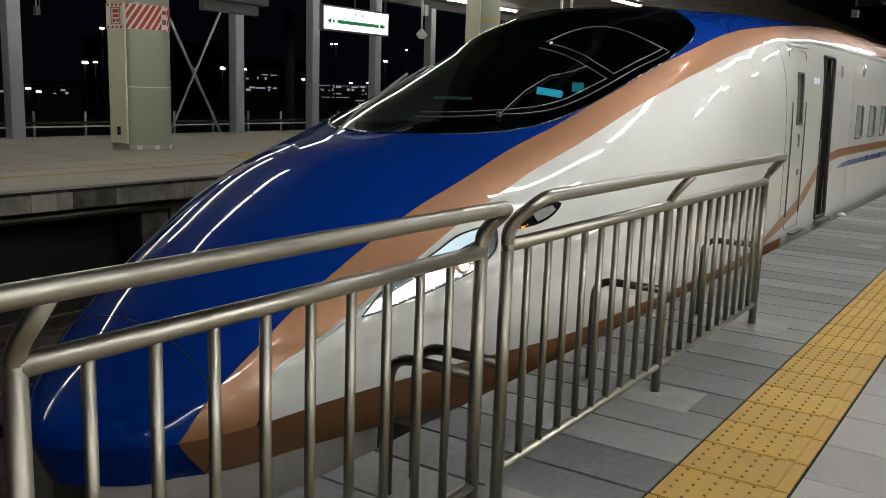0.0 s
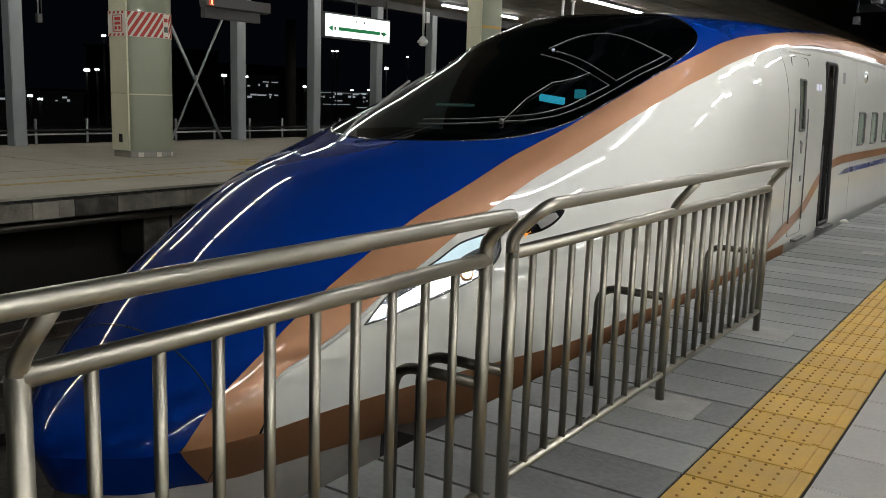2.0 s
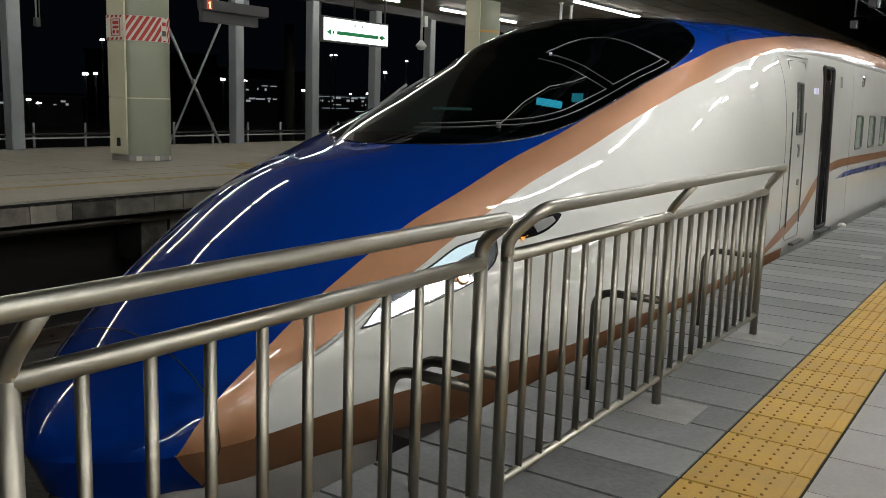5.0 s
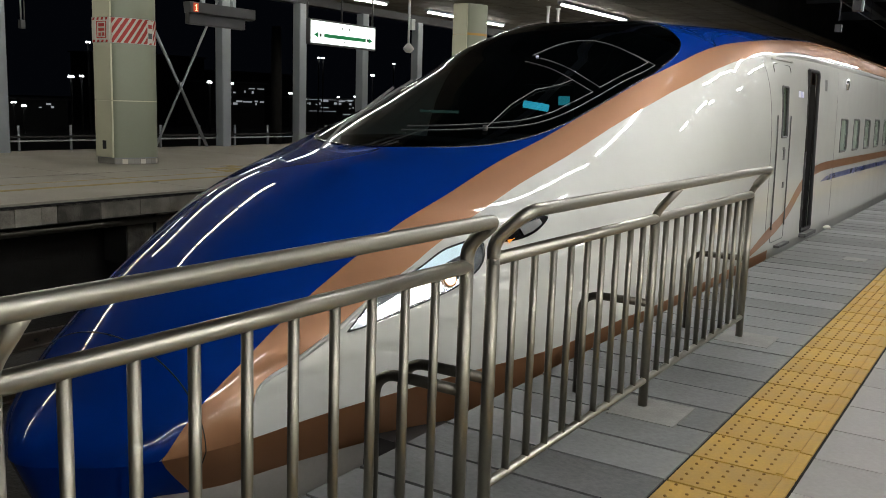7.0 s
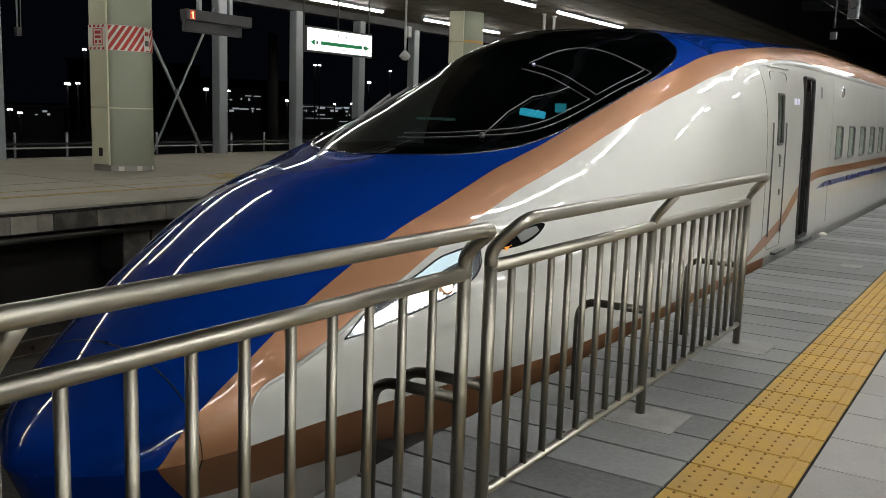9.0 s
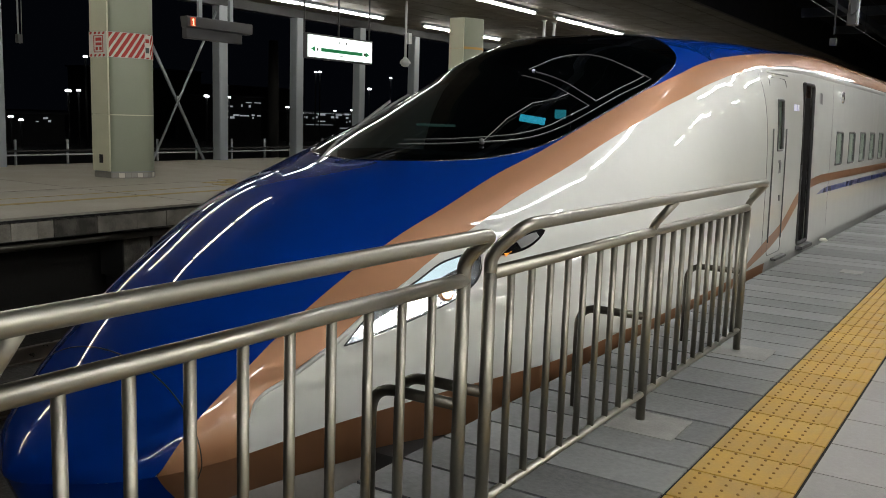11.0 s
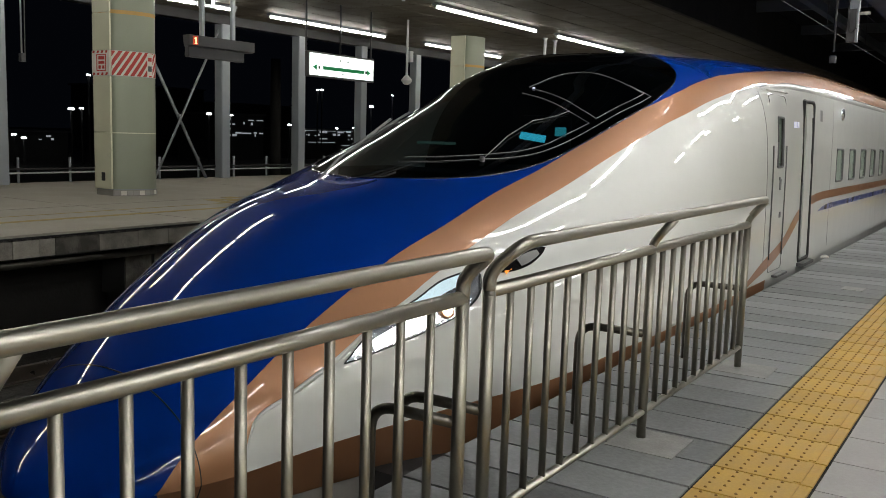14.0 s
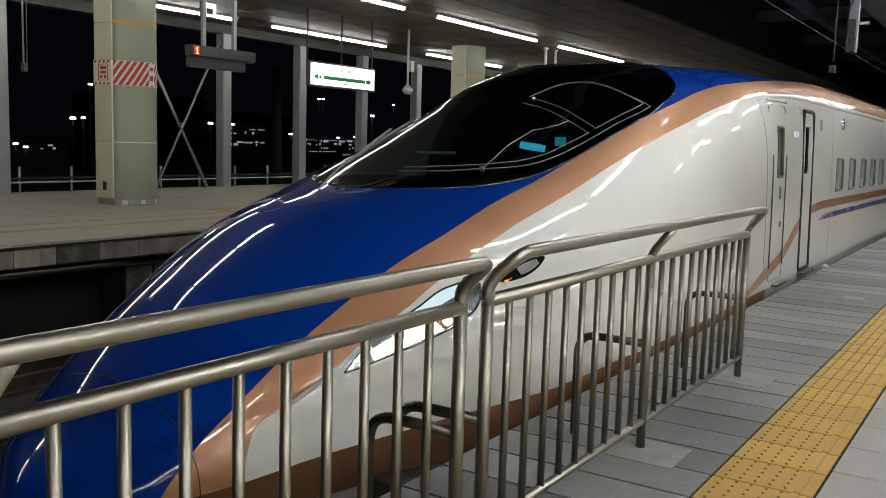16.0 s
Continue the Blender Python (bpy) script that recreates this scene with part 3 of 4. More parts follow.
# inside the cab
part("cab_floor", box(TRACK - 0.85, TRACK + 0.85, TIP + 2.2, TIP + 5.59, 0.55, 0.60), "cab", train)
for s in (5.6,):
    bm = bmesh.new()
    arc = [skin(s, math.pi / 2 * (k / 12) ** 1.5, 1, 0.0) for k in range(13)]
    arc = [Vector((TRACK + (p.x - TRACK) * 0.985, p.y, p.z - 0.02)) for p in arc]
    bm.faces.new([bm.verts.new(p) for p in arc] + [bm.verts.new((2 * TRACK - p.x, p.y, p.z)) for p in arc[:0:-1]])
    part("cab_wall", bm, "cab", train)
desk = part("cab_desk", box(TRACK - 0.85, TRACK + 0.80, TIP + 3.3, TIP + 3.95, 0.6, 1.08, 0.04), "cab", train)
bm = box(-0.10, 0.10, -0.012, 0.012, -0.036, 0.036, 0.01)
scr = part("cab_screen", bm, "screen", desk, "glowing blue-green driver's display")
scr.matrix_basis = pose(TRACK + 0.50, TIP + 4.02, 1.352, -55, 8, 26)
scr = part("cab_screen", box(-0.045, 0.045, -0.012, 0.012, -0.035, 0.035, 0.008), "screendim", desk, "glowing blue-green driver's display")
scr.matrix_basis = pose(TRACK + 0.62, TIP + 4.26, 1.40, -10, 0, 26)
bm = box(TRACK - 0.25, TRACK + 0.25, TIP + 4.7, TIP + 5.2, 0.6, 1.10, 0.05)
box(TRACK - 0.25, TRACK + 0.25, TIP + 5.15, TIP + 5.28, 1.05, 1.55, 0.05, bm)
part("cab_seat", bm, "cab", train, "dark driver's seat")

# headlights
LAMP_TOP = lambda s: curve((1.285, 1.485, 1.775, 1.975, 2.125, 2.165), (1.168, 1.058, 1.000, 0.950, 0.945, 0.985), s)
LAMP_LOW = lambda s: curve((1.285, 1.385, 1.575, 1.845, 2.055, 2.135, 2.165), (1.169, 1.182, 1.186, 1.174, 1.117, 1.05, 0.985), s)


def patch(lo, hi, a, b, n, cols, lift, d=1, bm=None):
    bm = bm or bmesh.new()
    last = None
    for s in steps(a, b, n):
        row = [bm.verts.new(skin(s, lo(s) + (hi(s) - lo(s)) * j / cols, d, lift)) for j in range(cols + 1)]
        if last:
            for j in range(cols):
                bm.faces.new((last[j], last[j + 1], row[j + 1], row[j]))
        last = row
    return bm


for d in (1, -1):
    hl = part("headlight", patch(LAMP_TOP, LAMP_LOW, 1.285, 2.165, 26, 8, 0.003, d), "silver", train, "swept headlight, lit white", True)
    part("lens", patch(LAMP_TOP, LAMP_LOW, 1.285, 2.165, 26, 8, 0.016, d), "clear", hl, "clear lens", True)
    for u0, u1 in ((1.455, 1.577), (1.581, 1.705), (1.709, 1.835)):
        part("lamp", patch(lambda s: LAMP_TOP(s) + (LAMP_LOW(s) - LAMP_TOP(s)) * 0.42, lambda s: LAMP_TOP(s) + (LAMP_LOW(s) - LAMP_TOP(s)) * 0.92, u0, u1, 6, 5, 0.009, d), "headlamp", hl, "lit white lamp", True)
    c = skin(1.895, 1.115, d, 0.006)
    nrm = (skin(1.895, 1.115, d, 0.02) - c).normalized()
    part("round_lamp", tube([c, c + nrm * 0.012], 0.033, 20), "headwarm", hl, "warm round lamp", True)
    part("lamp_rim", tube([c + nrm * 0.004 + (skin(1.935, 1.115, d) - c).normalized() * 0.04 * math.cos(q) + (skin(1.895, 1.2, d) - c).normalized() * 0.04 * math.sin(q) for q in steps(0, 2 * math.pi, 24)], 0.007, 6), "copper", hl, "", True)
    part("lens_upper", patch(lambda s: LAMP_TOP(s) + 0.006, lambda s: LAMP_TOP(s) + (LAMP_LOW(s) - LAMP_TOP(s)) * 0.33, 1.655, 2.115, 14, 4, 0.008, d), "bluelens", hl, "cool bluish lens with an added glow", True)
    edge = [skin(s, LAMP_TOP(s), d, 0.012) for s in steps(1.285, 2.165, 30)] + [skin(s, LAMP_LOW(s), d, 0.012) for s in steps(2.165, 1.285, 30)]
    part("seal", tube(edge, 0.0038, 6), "dark", hl, "black seal", True)
    # marker lamp behind the headlight
    mk_top = lambda s: 1.0 - 0.055 * math.sin(math.pi * (s - 2.28) / 0.40) ** 0.6 - (s - 2.28) * 0.10
    mk_low = lambda s: 1.0 + 0.035 * math.sin(math.pi * (s - 2.28) / 0.40) ** 0.7 - (s - 2.28) * 0.10
    mk = part("marker_light", patch(lambda s: mk_top(min(max(s, 2.2801), 2.6799)), lambda s: mk_low(min(max(s, 2.2801), 2.6799)), 2.28, 2.68, 16, 5, 0.004, d), "blackgloss", train, "dark almond-shaped marker light", True)
    part("amber_lens", patch(lambda s: mk_top(s) + 0.05, lambda s: mk_low(s) - 0.008, 2.31, 2.36, 4, 3, 0.013, d), "amber", mk, "amber lens", True)
    part("reflector", patch(lambda s: mk_top(s) + 0.025, lambda s: mk_low(s) - 0.012, 2.43, 2.60, 8, 3, 0.012, d), "sealgrey", mk, "", True)

# near flank with real openings, (y0, y1, z0, z1)
DOOR = (10.57, 11.12, 0.06, 1.84)
CREW_WINDOW = (9.38, 9.63, 1.12, 1.63)
WINDOWS = [(12.66 + 0.985 * k, 13.19 + 0.985 * k, 0.885, 1.325) for k in range(12)]
HOLES = [DOOR, CREW_WINDOW] + WINDOWS
s_from = 6.76
ys = {TIP + s_from, TIP + REAR}
for y0, y1, z0, z1 in HOLES:
    ys |= {y0, y1}
k = TIP + s_from
while k < TIP + REAR:
    if all(abs(k - q) > 0.12 for q in ys):
        ys.add(k)
    k += 0.25
ys = sorted(ys)
zs = sorted({0.02, 0.06, 0.3, 0.55, 0.75, 0.885, 1.02, 1.12, 1.22, 1.325, 1.43, 1.53, 1.63, 1.73, 1.84})
bm = bmesh.new()
grid = {}


def flank_vert(i, j):
    if (i, j) not in grid:
        s = ys[i] - TIP
        if j < len(zs):
            grid[i, j] = bm.verts.new((side_x(s, zs[j]), ys[i], zs[j]))
        else:
            w, zt, zw, n, lean = section(s)
            a0 = math.acos(min(1, ((1.84 - zw) / (zt - zw)) ** (n / 2)))
            a1 = copper_low(s)
            grid[i, j] = bm.verts.new(skin(s, a0 + (a1 - a0) * (j - len(zs) + 1) / 4))
    return grid[i, j]


for i in range(len(ys) - 1):
    for j in range(len(zs) + 3):
        if j < len(zs) - 1:
            yc, zc = (ys[i] + ys[i + 1]) / 2, (zs[j] + zs[j + 1]) / 2
            if any(y0 < yc < y1 and z0 < zc < z1 for y0, y1, z0, z1 in HOLES):
                continue
        bm.faces.new((flank_vert(i, j), flank_vert(i + 1, j), flank_vert(i + 1, j + 1), flank_vert(i, j + 1)))
part("flank", bm, "white", train, "glossy white flank with window and door openings", True)


def flank_sheet(y0, y1, lo, hi, lift, n=8, m=6):
    """A thin sheet over the near flank between the heights lo and hi, which may change along it."""
    bm = bmesh.new()
    last = None
    for y in steps(y0, y1, n):
        row = [bm.verts.new((side_x(y - TIP, lo(y) + (hi(y) - lo(y)) * j / m, lift), y, lo(y) + (hi(y) - lo(y)) * j / m)) for j in range(m + 1)]
        if last:
            for j in range(m):
                bm.faces.new((last[j], last[j + 1], row[j + 1], row[j]))
        last = row
    return bm


def flank_ring(y0, y1, z0, z1, r, lift, radius=0.07):
    """A rounded frame that follows the flank."""
    pts = fillet([(y0, (z0 + z1) / 2, 0), (y0, z1, 0), (y1, z1, 0), (y1, z0, 0), (y0, z0, 0), (y0, (z0 + z1) / 2, 0)], radius, 6)
    return tube([(side_x(p.x - TIP, p.y, lift), p.x, p.y) for p in pts], r, 8)


BAND_TOP = lambda y: curve((8.3, 8.9, 9.8, 10.4, 10.8, 11.4, 11.9, 27), (0.06, 0.20, 0.38, 0.61, 0.72, 0.785, 0.80, 0.80), y)
BAND_LOW = lambda y: curve((8.3, 9.3, 9.85, 10.55, 10.85, 11.3, 11.9, 27), (0.021, 0.15, 0.27, 0.53, 0.63, 0.675, 0.70, 0.70), y)
part("copper_stripe", flank_sheet(8.3, DOOR[0] - 0.03, BAND_LOW, BAND_TOP, 0.003, 30), "copper", train, "copper stripe climbing to below the windows", True)
part("copper_stripe", flank_sheet(DOOR[1] + 0.03, TIP + REAR, BAND_LOW, BAND_TOP, 0.003, 50), "copper", train, "copper stripe below the windows", True)
part("blue_stripe", flank_sheet(11.58, TIP + REAR, lambda y: curve((11.58, 12.2, 14), (0.565, 0.565, 0.565), y), lambda y: curve((11.58, 12.1, 14), (0.57, 0.63, 0.635), y), 0.003, 50), "bluestripe", train, "thin blue stripe", True)

for y0, y1, z0, z1 in WINDOWS:
    w = part("window", flank_ring(y0 + 0.01, y1 - 0.01, z0 + 0.01, z1 - 0.01, 0.014, -0.006), "trim", train, "rounded passenger window", True)
    part("pane", flank_sheet(y0, y1, lambda y: z0, lambda y: z1, -0.014, 2, 4), "glass", w, "", True)
    part("blind", flank_sheet(y0 - 0.03, y1 + 0.38, lambda y: z0 - 0.03, lambda y: z1 + 0.03, -0.019, 2, 4), "blind", w, "", True)

# crew door
crew = part("crew_door", flank_ring(9.19, 9.76, 0.08, 1.84, 0.004, 0.0, 0.06), "trim", train, "narrow white crew door with a tall window", True)
win = part("window", flank_ring(9.385, 9.625, 1.125, 1.625, 0.012, 0.0, 0.03), "trim", crew, "", True)
part("pane", flank_sheet(9.38, 9.63, lambda y: 1.12, lambda y: 1.63, -0.012, 2, 4), "glass", win, "", True)
part("blind", flank_sheet(9.35, 9.66, lambda y: 1.09, lambda y: 1.66, -0.03, 2, 4), "crewblind", win, "", True)
for y in (9.17, 9.72):
    part("handrail", tube([(side_x(y - TIP, z, 0.012), y, z) for z in steps(0.22, 1.34, 10)], 0.0065, 8), "trim", crew, "dark grey vertical grab rail", True)
for y, z, h in ((9.55, 0.95, 0.11), (9.60, 0.64, 0.06), (9.52, 1.01, 0.03)):
    part("door_handle", box(side_x(y - TIP, z) - 0.01, side_x(y - TIP, z) + 0.006, y - 0.035, y + 0.035, z - h / 2, z + h / 2, 0.004), "trim", crew)
part("rain_gutter", tube([(side_x(y - TIP, 1.885, 0.006), y, 1.885) for y in steps(9.2, 9.85, 6)], 0.012, 6), "white", crew, "", True)
part("step", box(-2.06, -2.005, 9.34, 9.80, 0.02, 0.045, 0.006), "trim", crew, "grey door sill")

# passenger door: frame, vestibule and sliding leaf
doorway = part("door_frame", flank_ring(DOOR[0] + 0.006, DOOR[1] - 0.006, DOOR[2], DOOR[3], 0.022, -0.004, 0.05), "dark", train, "dark rubber door frame", True)
part("sill", box(-2.08, -1.995, DOOR[0] - 0.01, DOOR[1] + 0.01, 0.0, 0.04, 0.006), "trim", doorway, "grey metal door sill")
bm = box(-3.4, -2.25, DOOR[0] - 0.5, DOOR[1] + 0.5, 0.0, 0.04)
box(-3.45, -3.4, DOOR[0] - 0.5, DOOR[1] + 0.5, 0.04, 1.95, 0, bm)
box(-3.4, -2.30, DOOR[0] - 0.55, DOOR[0] - 0.5, 0.04, 1.95, 0, bm)
box(-3.4, -2.30, DOOR[1] + 0.5, DOOR[1] + 0.55, 0.04, 1.95, 0, bm)
box(-3.4, -2.30, DOOR[0] - 0.5, DOOR[1] + 0.5, 1.95, 2.0, 0, bm)
part("vestibule", bm, "vestibule", train, "dim brown vestibule inside the door")
# added lamp, hidden above the doorway, to brighten the brown lining
part("vestibule_lamp", box(-3.0, -2.6, 10.7, 11.0, 1.93, 1.948, 0.004), "vestlamp", train, "unseen lamp added to brighten the vestibule")
part("jamb", box(-2.26, -2.10, DOOR[0] - 0.03, DOOR[0] - 0.005, 0.05, 1.84), "dark", doorway)
part("jamb", box(-2.26, -2.13, DOOR[1] + 0.005, DOOR[1] + 0.03, 0.05, 1.70), "dark", doorway)


def leaf_sheet(y0, y1, z0, z1, lift, m=5):
    bm = bmesh.new()
    for a in (0, 1):
        for j in range(m + 1):
            z = z0 + (z1 - z0) * j / m
            bm.verts.new((side_x(9.0, z, lift), (y0, y1)[a], z))
    bm.verts.ensure_lookup_table()
    for j in range(m):
        bm.faces.new((bm.verts[j], bm.verts[j + 1], bm.verts[m + 1 + j + 1], bm.verts[m + 1 + j]))
    return bm


leaf = new("sliding_door")
leaf.parent = train
tagged(leaf, "white sliding passenger door with a tall dark window")
bm = bmesh.new()
W0, W1 = (10.70, 10.98), (1.14, 1.665)
for y0, y1, z0, z1 in ((10.40, W0[0], 0.05, 1.86), (W0[1], 11.18, 0.05, 1.86), (W0[0], W0[1], 0.05, W1[0]), (W0[0], W0[1], W1[1], 1.86)):
    b2 = leaf_sheet(y0, y1, z0, z1, -0.035)
    me = bpy.data.meshes.new("tmp")
    b2.to_mesh(me)
    b2.free()
    bm.from_mesh(me)
    bpy.data.meshes.remove(me)
bmesh.ops.solidify(bm, geom=bm.faces[:], thickness=0.03)
part("leaf", bm, "white", leaf)
part("window_frame", flank_ring(W0[0] + 0.004, W0[1] - 0.004, W1[0], W1[1], 0.010, -0.035, 0.05), "dark", leaf, "", True)
part("pane", leaf_sheet(W0[0], W0[1], W1[0], W1[1], -0.045), "glassdark", leaf)
part("stripe", flank_sheet(10.41, 11.17, BAND_LOW, BAND_TOP, -0.031, 14), "copper", leaf, "copper stripe", True)

# small things on the flank
part("destination_display", flank_sheet(10.08, 10.33, lambda y: 1.535, lambda y: 1.60, 0.003, 2, 2), "ledwhite", train, "small lit display", True)
part("side_lamp", tube([(side_x(10.7, 1.765, 0.0), 12.88, 1.765), (side_x(10.7, 1.765, 0.03), 12.88, 1.765)], 0.075, 20), "silver", train, "round side lamp", True)
part("vent", flank_sheet(11.46, 11.60, lambda y: 1.64, lambda y: 1.77, 0.003, 2, 2), "trim", train, "", True)
part("body_seam", tube([(side_x(8.99 - TIP, z, 0.0), 8.99, z) for z in steps(0.1, 1.86, 16)], 0.0035, 6), "sealgrey", train, "", True)
part("body_seam", tube([(side_x(12.3 - TIP, z, 0.0), 12.3, z) for z in steps(0.1, 1.9, 12)], 0.002, 6), "sealgrey", train, "", True)
part("rain_gutter", tube([skin(s, copper_low(s) + 0.035, 1, -0.034) for s in steps(6.85, REAR, 80)], [min(0.036 + 0.003 * k, 0.050) for k in range(81)], 20), "white", train, "white gutter along the roof edge", True)


# ---- steel railing along the platform edge ----
RAIL_X = -1.36


def railing(label, posts, bars, bends, y_far, z_top=1.032):
    """bends: the posts into which the handrail bends down; y_far: where it runs on past the last post, or None."""
    t = thing("railing", label, "railing", "railings along the platform", at=(0, 0, 0))
    for y in posts:
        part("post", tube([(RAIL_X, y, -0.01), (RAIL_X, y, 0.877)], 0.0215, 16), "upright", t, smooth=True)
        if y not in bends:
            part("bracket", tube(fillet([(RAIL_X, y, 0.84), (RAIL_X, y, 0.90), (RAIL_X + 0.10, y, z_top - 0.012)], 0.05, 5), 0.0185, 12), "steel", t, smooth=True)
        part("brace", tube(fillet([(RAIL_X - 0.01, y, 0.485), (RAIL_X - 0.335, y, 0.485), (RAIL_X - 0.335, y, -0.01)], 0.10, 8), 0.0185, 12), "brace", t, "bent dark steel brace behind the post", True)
    top = RAIL_X + 0.10
    line = []
    if posts[0] in bends:
        y = posts[0]
        line += [(RAIL_X, y, 0.86), (RAIL_X, y, 0.935), (top, y + 0.035, z_top), (top, y + 0.20, z_top)]
    else:
        line += [(top, y_far, z_top), (top, posts[0], z_top)]
    if posts[-1] in bends:
        y = posts[-1]
        line += [(top, y - 0.20, z_top), (top, y - 0.005, z_top), (RAIL_X, y, 0.935), (RAIL_X, y, 0.86)]
    else:
        line += [(top, posts[-1] - 0.12, z_top), (top, posts[-1], z_top - 0.002), (RAIL_X + 0.02, posts[-1], 0.93)]
    part("handrail", tube(fillet(line, 0.055, 8), 0.0215, 16), "steel", t, "round brushed steel handrail", True)
    part("middle_rail", tube([(RAIL_X, posts[0], 0.873), (RAIL_X, posts[-1], 0.873)], 0.022, 16), "steel", t, smooth=True)
    part("bottom_rail", tube([(RAIL_X, posts[0], 0.125), (RAIL_X, posts[-1], 0.125)], 0.0165, 12), "steel", t, smooth=True)
    for y in bars:
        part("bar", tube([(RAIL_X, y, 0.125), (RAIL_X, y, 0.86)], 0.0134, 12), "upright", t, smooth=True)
    return t


railing("brushed stainless steel railing with upright bars by the nose", (0.785, 2.262), [0.922 + 0.1467 * k for k in range(9)], (2.262,), -2.6, 1.020)
railing("brushed stainless steel railing with upright bars along the train", (2.42, 3.868, 5.495), [2.56 + 0.1453 * k for k in range(9)] + [4.016 + 0.148 * k for k in range(10)], (2.42,), None)
t = thing("railing", "brushed stainless steel railing with upright bars beside the camera", "railing", "railings along the platform")
part("middle_rail", tube([(RAIL_X, -2.6, 0.873), (RAIL_X, 0.70, 0.873), (RAIL_X, 0.716, 0.873), (RAIL_X, 0.722, 0.873)], [0.022, 0.022, 0.017, 0.004], 16), "steel", t, smooth=True)
part("bottom_rail", tube([(RAIL_X, -2.6, 0.125), (RAIL_X, 0.70, 0.125)], 0.0165, 12), "steel", t, smooth=True)
for k in range(20):
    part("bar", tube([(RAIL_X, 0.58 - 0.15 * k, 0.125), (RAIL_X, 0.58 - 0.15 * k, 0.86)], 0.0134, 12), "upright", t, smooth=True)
for y in (0.66, -0.95, -2.55):
    part("post", tube([(RAIL_X, y, -0.01), (RAIL_X, y, 0.873)], 0.0215, 16), "steel", t, smooth=True)


# ---- far platform things ----
SHAFT = [(0.25, -0.56), (0.34, -0.44), (0.42, -0.28), (0.475, -0.08), (0.49, 0.12), (0.45, 0.24), (0.37, 0.35), (0.23, 0.44), (0.08, 0.49)]


def shaft_outline():
    """The plan of a pillar: flat at one end, rounded at the other."""
    pts = fillet([(x, v, 0) for x, v in SHAFT], 0.08, 3)
    side = [(p.x, p.y) for p in pts]
    return side + [(-x, v) for x, v in side[::-1]]


def pillar(y, label):
    t = thing("pillar", label, "pillar", "pillars on the far platform", at=(-14.70, y, 0))
    body = shaft_outline()
    zs_ = (0.12, 1.19, 2.25, 2.71, 3.40, CEIL)
    for z0, z1 in zip(zs_, zs_[1:]):
        ob = part("panel", prism(body, z0 + 0.006, z1 - 0.006, None, False), "pillargreen", t)
        ob.data.polygons.foreach_set("use_smooth", [abs(p.normal.z) < 0.5 and p.normal.y > -0.9 for p in ob.data.polygons])
        part("cream_panel", box(-0.25, 0.25, -0.60, -0.561, z0 + 0.006, z1 - 0.006, 0.008), "pillarcream", t)
    part("core", prism([(x * 0.985, v * 0.985) for x, v in body], 0.0, CEIL), "column", t)
    part("base", prism([(x * 1.002, v * 1.002) for x, v in body], 0.0, 0.11), "concrete", t, "grey stone base course")
    part("joint_strip", prism([(x * 1.004, v * 1.004) for x, v in body], 1.180, 1.200), "pillarcream", t)
    part("service_hatch", box(-0.03, 0.07, -0.612, -0.598, 0.28, 0.44, 0.006), "dark", t)
    part("ochre_band", prism([(x * 1.01, v * 1.008) for x, v in body], 3.38, 3.45), "orange", t)
    return t, body


first_pillar, outline = pillar(11.40, "grey-green panelled pillar with a red and white striped band")
# striped warning band
band = part("warning_band", prism([(x * 1.012, v * 1.01) for x, v in outline], 2.25, 2.71), "tapewhite", first_pillar, "white band with red slanted stripes")
part("band_face", box(-0.26, 0.26, -0.608, -0.598, 2.25, 2.71), "tapewhite", first_pillar)


def slanted(z_low, z_high, u0, width, slant, place, n=5):
    bm = bmesh.new()
    last = None
    for i in range(n + 1):
        v = i / n
        z = z_low + (z_high - z_low) * v
        row = [bm.verts.new(place(u0 + slant * v + width * k / 2, z)) for k in range(3)]
        if last:
            for k in range(2):
                bm.faces.new((last[k], last[k + 1], row[k + 1], row[k]))
        last = row
    return bm


def round_face(u, z):
    """A place on the rounded side of the pillar, u metres from its flat end."""
    for (x0, v0), (x1, v1) in zip(outline, outline[1:]):
        d = math.hypot(x1 - x0, v1 - v0)
        if u <= d:
            return Vector(((x0 + (x1 - x0) * u / d) * 1.012 + 0.006, (v0 + (v1 - v0) * u / d) * 1.01, z))
        u -= d
    return Vector((outline[-1][0], outline[-1][1], z))


for k in range(11):
    part("stripe", slanted(2.255, 2.705, -0.30 + k * 0.125, 0.075, 0.30, lambda u, z: round_face(max(u, 0.0), z), 8), "red", first_pillar)
for k in range(4):
    part("stripe", slanted(2.66, 2.705, -0.24 + k * 0.125, 0.06, 0.02, lambda u, z: Vector((u, -0.612, z)), 2), "red", first_pillar)
    part("stripe", slanted(2.255, 2.30, -0.24 + k * 0.125, 0.06, 0.02, lambda u, z: Vector((u, -0.612, z)), 2), "red", first_pillar)
for x0, x1, z0, z1 in ((-0.12, 0.16, 2.33, 2.345), (-0.12, 0.16, 2.625, 2.64), (-0.12, -0.10, 2.33, 2.64), (0.14, 0.16, 2.33, 2.64), (-0.06, 0.11, 2.54, 2.60), (-0.06, 0.11, 2.46, 2.51), (-0.06, 0.0, 2.37, 2.43), (0.05, 0.11, 2.37, 2.43)):
    part("print_bar", box(x0, x1, -0.613, -0.608, z0, z1), "red", first_pillar)
note = part("notice", slanted(2.28, 2.69, 0.66, 0.13, 0.0, lambda u, z: round_face(u, z) * 1.0 + Vector((0.012, 0, 0))), "tapewhite", first_pillar, "small white notice with print bars")
part("print_bar", slanted(2.55, 2.62, 0.675, 0.09, 0.0, lambda u, z: round_face(u, z) + Vector((0.016, 0, 0))), "red", note)
